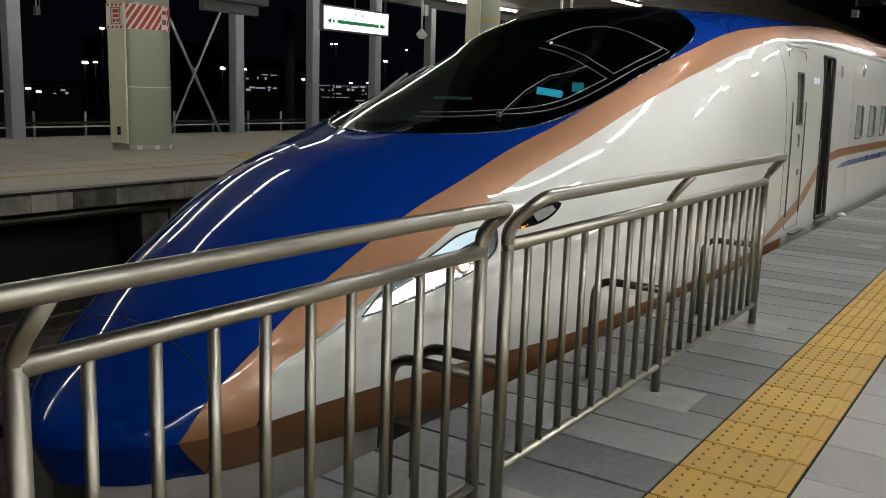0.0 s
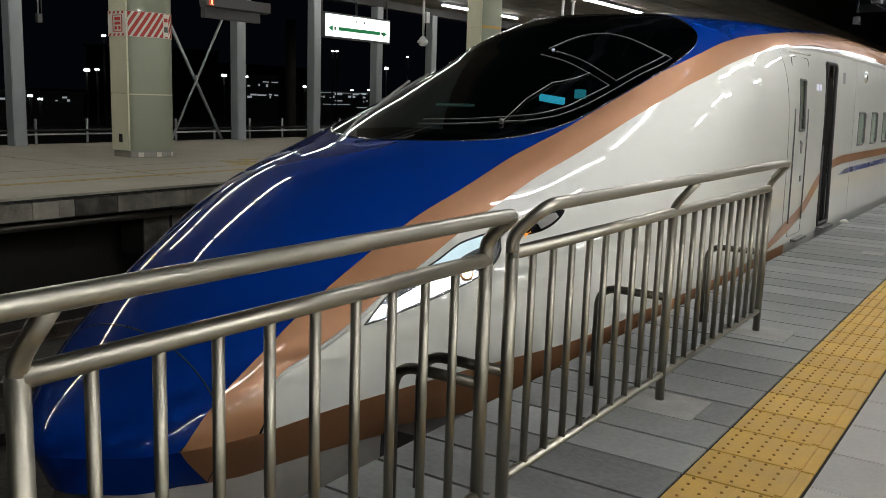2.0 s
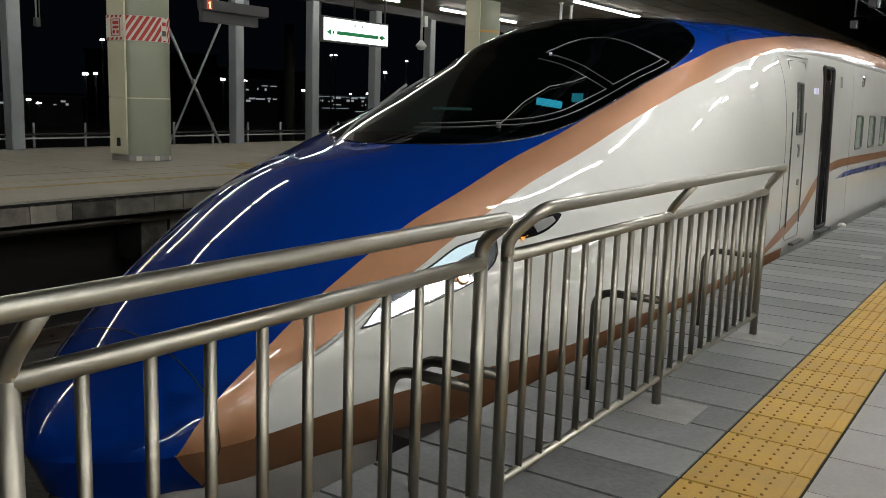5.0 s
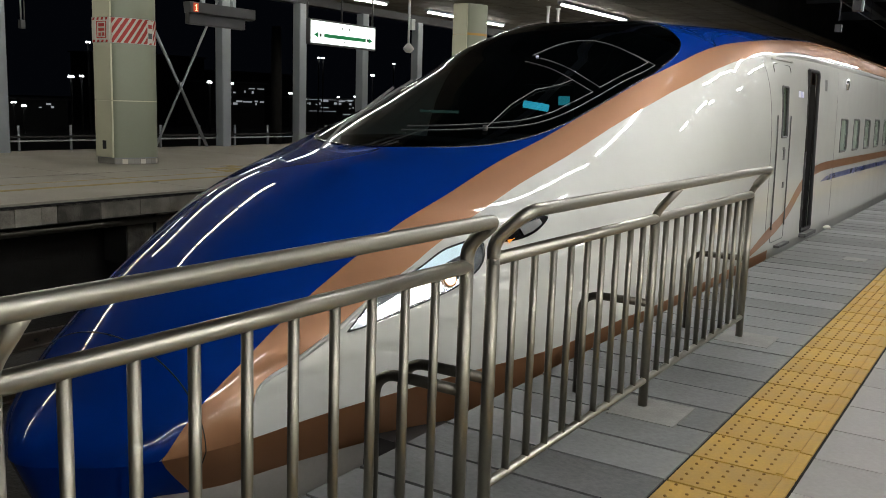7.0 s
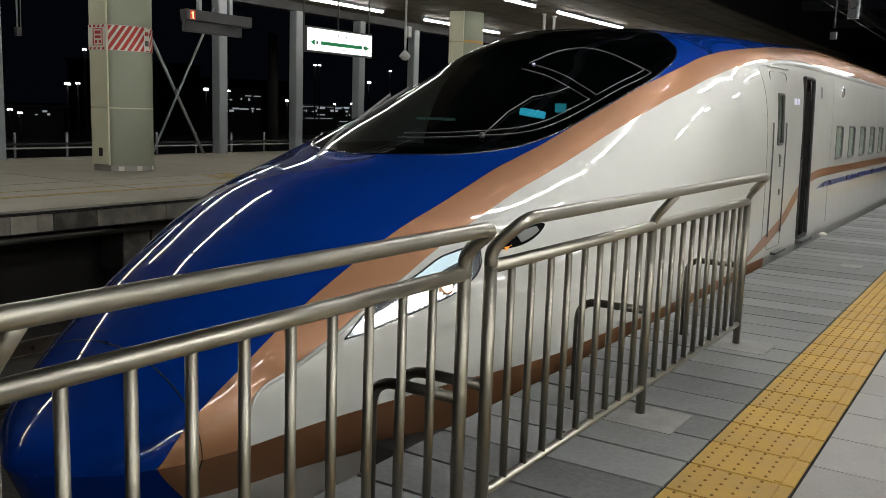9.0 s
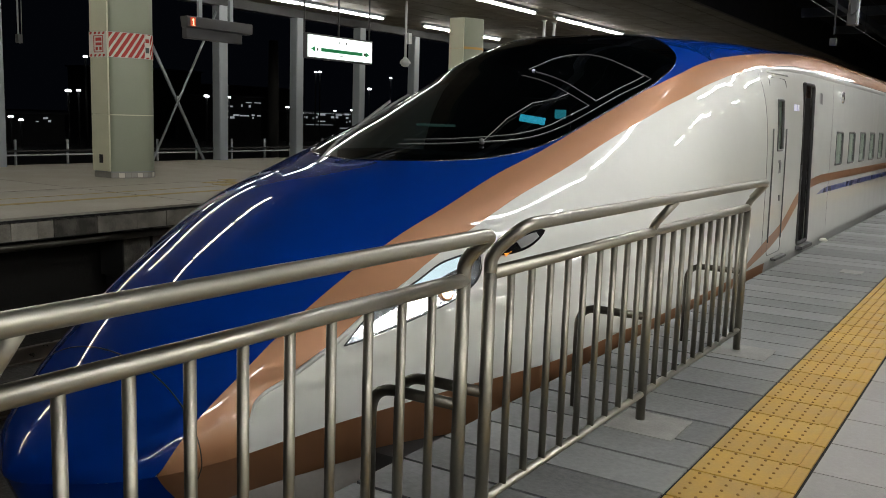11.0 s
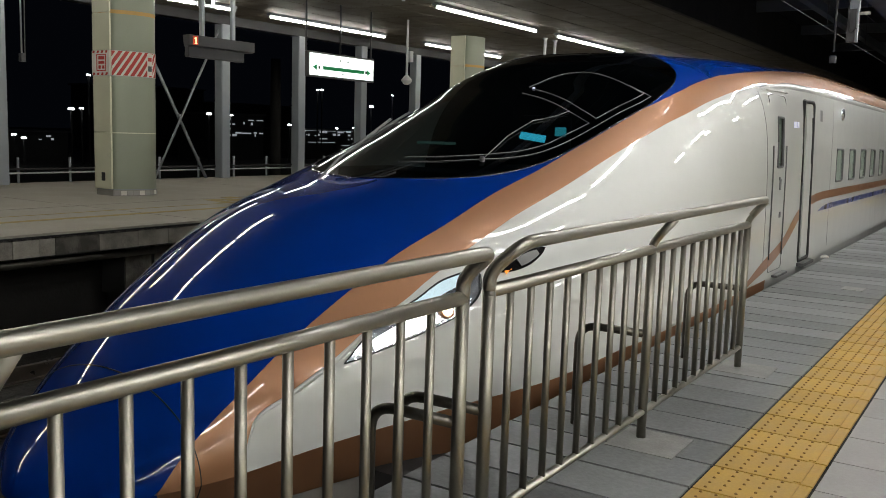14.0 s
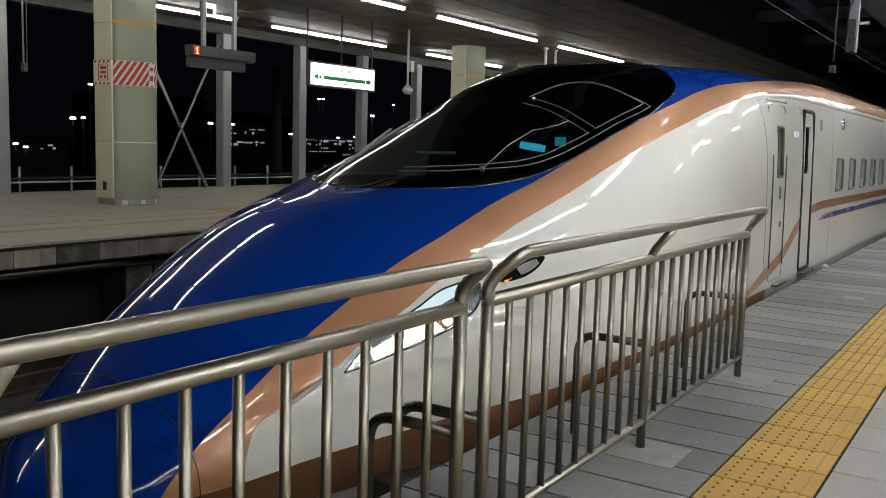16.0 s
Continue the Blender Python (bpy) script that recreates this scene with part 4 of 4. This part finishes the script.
part("print_bar", slanted(2.36, 2.46, 0.675, 0.09, 0.0, lambda u, z: round_face(u, z) + Vector((0.016, 0, 0))), "trim", note)
for k in range(11):
    part("base_tile", slanted(0.012, 0.098, 0.02 + k * 0.115, 0.105, 0.0, round_face, 1), "tapewhite" if k % 3 == 1 else "paverlight", first_pillar)
pillar(23.85, "grey-green panelled pillar under the far ceiling")

# joints, tactile patch and worn spots of the far floor
for k in range(8):
    part("floor_joint", box(-18.5, FAR_EDGE - 0.02, 3.1 + 6.0 * k, 3.114 + 6.0 * k, 0.0, 0.0025), "edgeconcrete", far)
part("floor_joint", box(-13.02, -13.0, -6, 50, 0.0, 0.0025), "edgeconcrete", far)
for x, y in ((-12.65, 11.70), (-12.62, 12.05), (-12.2, 11.55), (-12.95, 12.4), (-12.3, 11.95)):
    part("tactile_patch", box(x - 0.15, x + 0.15, y - 0.14, y + 0.14, 0.0, 0.006, 0.002), "yellowline", far, "worn pale tactile tile")

# steel columns, fence and cross brace at the back
col = thing("column", "grey painted steel H column behind the far platform", "column", "columns behind the far platform", at=(-18.3, 17.2, 0))
part("flange", box(-0.13, 0.13, -0.15, -0.13, -0.5, CEIL - 0.24, 0.004), "column", col)
part("flange", box(-0.13, 0.13, 0.13, 0.15, -0.5, CEIL - 0.24, 0.004), "column", col)
part("web", box(-0.02, 0.14, -0.13, 0.13, -0.5, CEIL - 0.24), "column", col)
for y in (10.88, 14.15, 20.2, 23.15, 26.2, 29.25, 32.3):
    copy_thing(col, pose(-18.3, y, 0))

brace = thing("cross_brace", "crossed steel brace rods between the columns", "brace", at=(-18.4, 0, 0))
part("rod", tube([(0, 14.40, 4.0), (0, 16.76, -0.1)], 0.040, 10), "column", brace, smooth=True)
part("rod", tube([(0.1, 17.1, 3.95), (0.1, 14.87, -0.1)], 0.03, 10), "column", brace, smooth=True)
part("gusset", box(0.0, 0.1, 15.74, 15.80, 1.56, 1.66, 0.01), "column", brace)

fence = thing("fence", "low dark steel fence along the back of the far platform", "fence", at=(-18.5, 0, 0))
for k in range(26):
    y = 8.88 + 1.275 * k
    part("fence_post", tube([(0, y, -0.1), (0, y, 0.56)], 0.03, 8), "column", fence, smooth=True)
for z in (0.22,):
    part("fence_rail", tube([(0.03, 6, z), (0.03, 42, z)], 0.02, 8), "palegrey", fence, smooth=True)
part("fence_cable", tube([(0.08, 6, 0.31), (0.08, 42, 0.31)], 0.025, 8), "dark", fence, smooth=True)

# hanging sign
sign = thing("station_sign", "lit white hanging station sign with a green bar", "sign", at=(-14.0, 15.76, 2.61))
part("casing", box(-0.06, 0.05, -0.03, 2.41, -0.04, 0.54, 0.01), "box", sign)
part("face", box(0.05, 0.06, 0.0, 2.38, 0.0, 0.50, 0.003), "sign", sign, "lit white face")
part("green_bar", box(0.06, 0.064, 0.46, 2.0, 0.145, 0.225), "green", sign, "green route bar")
for y, f in ((0.13, 1), (2.24, -1)):
    bm = bmesh.new()
    vs = [bm.verts.new((0.0625, y - f * 0.03, 0.185)), bm.verts.new((0.0625, y + f * 0.12, 0.255)), bm.verts.new((0.0625, y + f * 0.12, 0.115))]
    bm.faces.new(vs)
    part("arrow", bm, "green", sign)
for y0, y1, z0, z1 in ((1.08, 1.12, 0.36, 0.42), (1.35, 1.40, 0.36, 0.41), (1.15, 1.35, 0.07, 0.085), (0.30, 0.36, 0.15, 0.22), (2.05, 2.12, 0.15, 0.22)):
    part("print_bar", box(0.06, 0.063, y0, y1, z0, z1), "ink", sign)
for y in (-0.06, 1.15, 2.33):
    part("hanger", tube([(0, y, 0.54), (0, y, CEIL - 2.61)], 0.022, 8), "box", sign, smooth=True)

# departure board
board = thing("departure_board", "dark hanging departure board with a red lit digit", "display", at=(-12.5, 10.95, 2.57))
bm = bmesh.new()
prof = [(0.10, 0.37), (0.10, 0.19), (0.02, 0.175), (-0.10, 0.175), (-0.14, 0.37)]
lo = [bm.verts.new((x, -0.02 - 0.2 * x, z)) for x, z in prof]
hi = [bm.verts.new((x, 1.53, z)) for x, z in prof]
bm.faces.new(lo[::-1])
bm.faces.new(hi)
for i in range(5):
    bm.faces.new((lo[i], lo[(i + 1) % 5], hi[(i + 1) % 5], hi[i]))
bmesh.ops.bevel(bm, geom=bm.edges[:], offset=0.008, segments=2, affect="EDGES")
part("casing", bm, "box", board)
part("lower_casing", box(-0.08, 0.03, 0.0, 1.33, -0.01, 0.178, 0.02), "box", board, "black lower casing")
part("digit_panel", box(0.10, 0.106, 0.03, 0.15, 0.20, 0.35, 0.003), "ledpanel", board, "red number panel")
bm = box(0.106, 0.110, 0.082, 0.106, 0.222, 0.33)
box(0.106, 0.110, 0.060, 0.082, 0.295, 0.315, 0, bm)
box(0.106, 0.110, 0.062, 0.126, 0.215, 0.222, 0, bm)
part("digit", bm, "led", board, "glowing orange digit one")
for y in (0.40, 1.14):
    part("hanger", box(-0.11, -0.05, y - 0.035, y + 0.035, 0.38, CEIL - 2.57), "column", board)

# camera on a pole
cctv = thing("security_camera", "white dome camera on a hanging pole", "camera", at=(-14.0, 19.66, 2.62))
part("pole", tube([(0, 0, 0.25), (0, 0, CEIL - 2.62)], 0.03, 10), "palegrey", cctv, smooth=True)
part("junction_box", box(-0.06, 0.06, 0.05, 0.20, 0.60, 0.88, 0.01), "palegrey", cctv)
part("dome", tube([(0, 0, 0.0), (0, 0, 0.03), (0, 0, 0.07), (0, 0, 0.09), (0, 0, 0.13), (0, 0, 0.25)], [0.05, 0.10, 0.115, 0.15, 0.14, 0.04], 16), "palegrey", cctv, smooth=True)

# bare pole with a small holder
pole = thing("hanging_pole", "thin grey pole with a small holder under the far ceiling", "pole", at=(-14.0, 8.78, 2.32))
part("shaft", tube([(0, 0, 0.12), (0, 0, CEIL - 2.32)], 0.014, 8), "column", pole, smooth=True)
part("holder", box(-0.04, 0.04, -0.03, 0.05, 0.0, 0.14, 0.008), "box", pole)
part("cable", tube([(0.03, 0.04, 0.1), (0.03, 0.05, 0.9), (0.03, 0.04, CEIL - 2.32)], 0.008, 6), "trim", pole, smooth=True)

# two pipes that hang beside the second pillar
for y in (24.66, 25.33):
    drop = thing("hanging_pipe", "pale vertical pipe hanging from the far ceiling", "pipe", "hanging pipes", at=(-12.5, y, 3.0))
    part("pipe", tube([(0, 0, 0), (0, 0, CEIL - 3.0)], 0.045, 10), "palegrey", drop, smooth=True)
    part("flange", tube([(0, 0, CEIL - 3.03), (0, 0, CEIL - 3.0)], 0.08, 12), "palegrey", drop, smooth=True)

# small exit sign under the far ceiling
ex = thing("exit_sign", "small lit pictogram sign under the far ceiling", "sign", at=(-15.5, 13.9, 3.95))
part("casing", box(-0.04, 0.04, 0, 0.42, 0, 0.34, 0.008), "box", ex)
part("face", box(0.04, 0.046, 0.02, 0.40, 0.02, 0.32), "sign", ex)
part("mark", prism([(0.047, 0.12), (0.05, 0.12), (0.05, 0.3), (0.047, 0.3)], 0.08, 0.2), "ink", ex)

# pipe and boxes under the far platform edge
tagged(part("pipe", tube([(-10.35, -6, -0.42), (-10.35, 9.0, -0.42)], 0.05, 10), "steel", smooth=True), "grey steel pipe under the far platform edge", "pipe")
cab = thing("equipment_box", "grey equipment cabinet under the far platform", "cabinet", at=(-10.9, 8.15, -1.33))
# cabinet body gets the same under-platform shade in its colour
part("body", box(-0.25, 0.25, 0, 1.0, 0.25, 0.98, 0.01), "void", cab)
part("door", box(0.25, 0.265, 0.02, 0.47, 0.28, 0.95, 0.005), "edgeconcrete", cab)
part("door", box(0.25, 0.265, 0.53, 0.98, 0.28, 0.95, 0.005), "edgeconcrete", cab)
for y in (0.1, 0.9):
    part("foot", box(-0.2, 0.2, y - 0.05, y + 0.05, -0.1, 0.25), "dark", cab)

# device hanging over the platform edge
dev = thing("hanging_unit", "grey hanging pole with a cable loop and box", "fixture", at=(-1.76, 11.0, 2.50))
part("pole", box(-0.05, 0.05, -0.04, 0.04, 0.0, 1.35, 0.008), "column", dev)
part("box", box(-0.06, 0.03, -0.06, 0.06, 0.0, 0.36, 0.01), "box", dev)
part("cable", tube(fillet([(0.05, -0.07, 0.75), (-0.05, -0.08, 0.45), (-0.03, -0.08, 0.08), (0.04, -0.07, 0.15)], 0.08, 5), 0.008, 6), "dark", dev, smooth=True)
part("clamp", box(0.03, 0.16, -0.02, 0.02, 0.30, 0.33), "steel", dev)


# wires over the tracks
wires = thing("overhead_wire", "thin dark overhead wires above the track", "wire", at=(TRACK, 0, 0))
for z in (3.75, 4.6):
    part("wire", tube([(0, -12, z), (0, REACH, z)], 0.008, 6), "fencegrey", wires, smooth=True)
for k in range(12):
    part("dropper", tube([(0, -10 + 5 * k, 3.75), (0, -10 + 5 * k, 5.4)], 0.005, 6), "fencegrey", wires, smooth=True)
for y in (9.0, 15.0, 21.0, 27.0, 33.0, 39.0):
    tagged(part("roof_beam", box(ROOF_EDGE + 0.14, -2.7, y - 0.09, y + 0.09, 5.1, 5.399, 0.006), "column"), "dim grey steel beam under the roof over the tracks", "beam", "beams under the track roof", "structure")
tagged(part("roof_girder", box(-5.1, -4.9, -6, 60, 4.86, 5.098, 0.006), "column"), "dim grey steel girder along the roof over the tracks", "beam", kind="structure")
lamp = thing("signal_box", "small grey box on a hanging arm above the train", "fixture", at=(-2.84, 16.0, 2.52))
part("box", box(-0.05, 0.05, -0.06, 0.06, 0.18, 0.30, 0.01), "under", lamp)
part("arm", tube([(0, 0, 0.36), (0, 0, 2.88)], 0.015, 8), "under", lamp, smooth=True)


# ---- the town beyond ----
def far_lamp(x, y, z, r, label="lit street lamp in the dark beyond the station"):
    t = thing("street_lamp", label, "street lamp", "lamps beyond the station", at=(x, y, -1.6))
    h = z + 1.6
    part("pole", tube([(0, 0, 0), (0, 0, h + 0.1)], 0.07, 6), "citywall", t, smooth=True)
    part("head", tube([(0, -r * 1.4, h), (0, -r, h + r * 0.3), (0, r, h + r * 0.3), (0, r * 1.4, h)], [r * 0.3, r * 0.6, r * 0.6, r * 0.3], 10), "city", t, smooth=True)


far_lamp(-55.0, 37.9, 2.24, 0.16)
far_lamp(-55.0, 38.7, 2.31, 0.12)
far_lamp(-55.0, 39.3, 4.62, 0.12)
far_lamp(-55.0, 33.7, 0.45, 0.12)
far_lamp(-55.0, 50.2, 2.32, 0.17)
far_lamp(-55.0, 52.6, 2.31, 0.12)
far_lamp(-55.0, 59.5, 1.70, 0.14)
far_lamp(-55.0, 63.2, 4.97, 0.12)
far_lamp(-55.0, 63.8, 5.00, 0.12)
far_lamp(-55.0, 69.8, 5.01, 0.10)
far_lamp(-55.0, 74.7, 5.05, 0.12)
far_lamp(-55.0, 71.2, 3.76, 0.18)
far_lamp(-55.0, 68.5, 1.64, 0.12)
far_lamp(-55.0, 66.0, 1.53, 0.12)
far_lamp(-55.0, 34.4, 0.24, 0.12)



def far_block(x0, x1, y0, y1, z1, lit, label):
    t = thing("building", label, "building", "buildings beyond the station", at=(x1, y0, -1.6))
    part("wall", box(x0 - x1, 0, 0, y1 - y0, 0, z1 + 1.6), "citywall", t)
    part("roof", box(x0 - x1 - 0.2, 0.2, -0.2, y1 - y0 + 0.2, z1 + 1.6, z1 + 1.75), "box", t)
    for ya, yb, za, zb in lit:
        part("window", box(0, 0.06, ya, yb, za + 1.6, zb + 1.6), "citydim", t, "dimly lit window")


def lit_rows(seed, y1, rows, gap, tall):
    """Lit panes of uneven width and height in uneven rows."""
    g = random.Random(seed)
    out = []
    for z in rows:
        y = g.uniform(0.1, 0.8)
        while y < y1 - 0.5:
            wd = g.choice((0.12, 0.2, 0.35, 0.7, 1.1))
            if g.random() > gap:
                z0 = z + g.uniform(-0.05, 0.05)
                out.append((y, min(y + wd, y1 - 0.1), z0, z0 + g.uniform(0.3, 1.0) * tall))
            y += wd + g.uniform(0.08, 0.5)
    return out


far_block(-66, -60, 56.4, 61.4, 2.5, lit_rows(4, 5.0, (0.55, 0.85, 1.2, 1.62, 2.05), 0.42, 0.24), "dark low building with lit windows beyond the tracks")
far_block(-68, -60, 66.6, 75.5, 1.35, lit_rows(9, 8.9, (0.42, 0.8, 1.12), 0.35, 0.26) + [(0.2, 8.6, 1.26, 1.30), (1.0, 5.0, 0.12, 0.17), (6.2, 8.4, -0.2, -0.12)], "dark station building with a strip of lit windows")
far_block(-66, -60, 34.0, 41.0, 0.6, lit_rows(5, 7.0, (0.05, 0.3), 0.6, 0.16), "long dark shed beyond the tracks")
far_block(-90, -82, 62.0, 74.0, 5.5, lit_rows(12, 12.0, (1.2, 2.4, 3.6, 4.8), 0.86, 0.3), "tall dark building with a few lit windows")
far_block(-90, -82, 76.0, 90.0, 4.2, lit_rows(15, 14.0, (0.6, 1.6, 2.6, 3.5), 0.82, 0.3), "tall dark building with a few lit windows")
trunk = thing("chimney", "tall pale concrete post beyond the platform", "post", at=(-30, 31.5, -1.6))
part("shaft", tube([(0, 0, 0), (0, 0, 4.0), (0, 0, 6.2)], [0.28, 0.25, 0.22], 14), "void", trunk, smooth=True)


# ---- paving of the near platform ----
JOINT = 3.123
TILE_X0, TILE_X1 = -0.985, -0.583


def slab_mesh(name, w, l, bevel, material, dots=False):
    bm = box(-w / 2, w / 2, -l / 2, l / 2, -0.021, 0, bevel)
    if dots:
        for i in range(5):
            for j in range(5):
                c = (-w / 2 + 0.042 + 0.06 * i, -l / 2 + 0.03 + 0.06 * j)
                lo = [bm.verts.new((c[0] + 0.0074 * math.cos(q), c[1] + 0.0074 * math.sin(q), -0.0005)) for q in (math.pi * k / 4 for k in range(8))]
                hi = [bm.verts.new((c[0] + 0.0046 * math.cos(q), c[1] + 0.0046 * math.sin(q), 0.005)) for q in (math.pi * k / 4 for k in range(8))]
                for k in range(8):
                    bm.faces.new((lo[k], lo[(k + 1) % 8], hi[(k + 1) % 8], hi[k]))
                f = bm.faces.new(hi)
                for v in (*lo, *hi):
                    for q in v.link_faces:
                        q.material_index = 1
        box(w / 2 - 0.075, w / 2 - 0.045, -l / 2 + 0.006, l / 2 - 0.006, -0.001, 0.005, 0.002, bm)
    me = bpy.data.meshes.new(name)
    bmesh.ops.recalc_face_normals(bm, faces=bm.faces[:])
    bm.to_mesh(me)
    bm.free()
    me.materials.append(M[material])
    me.materials.append(M["dot"])
    return me


part("joint_bed", box(EDGE + 0.003, TILE_X1 + 0.83, -4.1, 18.2, -0.022, -0.009), "grout", pavement, "dark joints between the paving")
rnd = random.Random(11)
tile = slab_mesh("tactile_tile", TILE_X1 - TILE_X0 - 0.010, 0.2872, 0.002, "yellow", True)
for k in range(-24, 50):
    ob = new("tactile_tile", tile)
    ob.parent = pavement
    ob.location = ((TILE_X0 + TILE_X1) / 2, JOINT + 0.3 * k + 0.15, 0.001 + rnd.uniform(-0.0008, 0.0008))
plank = slab_mesh("paving_slab", TILE_X0 - EDGE - 0.010, 0.2835, 0.002, "paver")
for k in range(-24, 50):
    ob = new("paving_slab", plank)
    ob.parent = pavement
    ob.location = ((TILE_X0 - 0.006 + EDGE) / 2, JOINT + 0.3 * k + 0.15, rnd.uniform(-0.0015, 0.0012))
    ob.rotation_euler = (rnd.uniform(-0.002, 0.002), rnd.uniform(-0.001, 0.001), 0)
light = slab_mesh("floor_tile", 0.393, 0.393, 0.002, "paverlight")
for k in range(-18, 24):
    for j in range(2):
        ob = new("floor_tile", light)
        ob.parent = pavement
        ob.location = (TILE_X1 + 0.005 + 0.2 + 0.4 * j, 3.297 + 0.4 * k + 0.2, rnd.uniform(-0.001, 0.001))
bm = bmesh.new()
for k in range(50, 200):
    y = JOINT + 0.3 * k + 0.15
    if y < 60:
        box(EDGE, TILE_X0 - 0.008, y - 0.147, y + 0.147, -0.021, 0, 0, bm)
tagged(part("far_paving", bm, "paver", pavement), kind="stuff")
bm = bmesh.new()
for k in range(50, 190):
    y = JOINT + 0.3 * k + 0.15
    box(TILE_X0 + 0.002, TILE_X1 - 0.002, y - 0.148, y + 0.148, -0.021, 0.002, 0, bm)
tagged(part("far_tactile_strip", bm, "yellow", pavement), kind="stuff")
part("inner_floor", box(TILE_X1 + 0.82, 6.8, -12, REACH, -0.022, -0.001), "paverlight", pavement)
part("inner_floor", box(TILE_X1 + 0.018, TILE_X1 + 0.818, 12.9, REACH, -0.022, -0.001), "paverlight", pavement)

# mortar patches round the feet of the railing posts
for y in (3.83, 5.47, 2.40):
    part("post_patch", box(-1.46, -1.150, y - 0.155, y + 0.155, -0.01, 0.0035, 0.002), "patch", pavement, "pale mortar patch round a post foot")
# worn marks and a reflector by the platform edge
part("worn_mark", box(-1.385, -1.19, 9.20, 9.42, -0.002, 0.0032), "patch", pavement, "worn pale yellow paint mark")
stud = thing("reflector_stud", "small white reflector stud on the platform edge", "reflector", at=(-2.0, 11.67, 0))
part("stud", tube([(0.03, 0, 0), (0.03, 0, 0.02), (0.03, 0, 0.035)], [0.05, 0.045, 0.02], 12), "tapewhite", stud, smooth=True)


def motions():
    # the passenger door slides shut
    walk(leaf, [
        (0.0, pose(0, 0.72, 0)), (13.5, pose(0, 0.72, 0)), (13.7, pose(0, 0.60, 0)), (13.9, pose(0, 0.43, 0)), (14.1, pose(0, 0.29, 0)),
        (14.3, pose(0, 0.19, 0)), (14.5, pose(0, 0.11, 0)), (14.7, pose(0, 0.04, 0)), (14.9, pose(0, 0.0, 0)), (16.0, pose(0, 0.0, 0)),
    ])


motions()
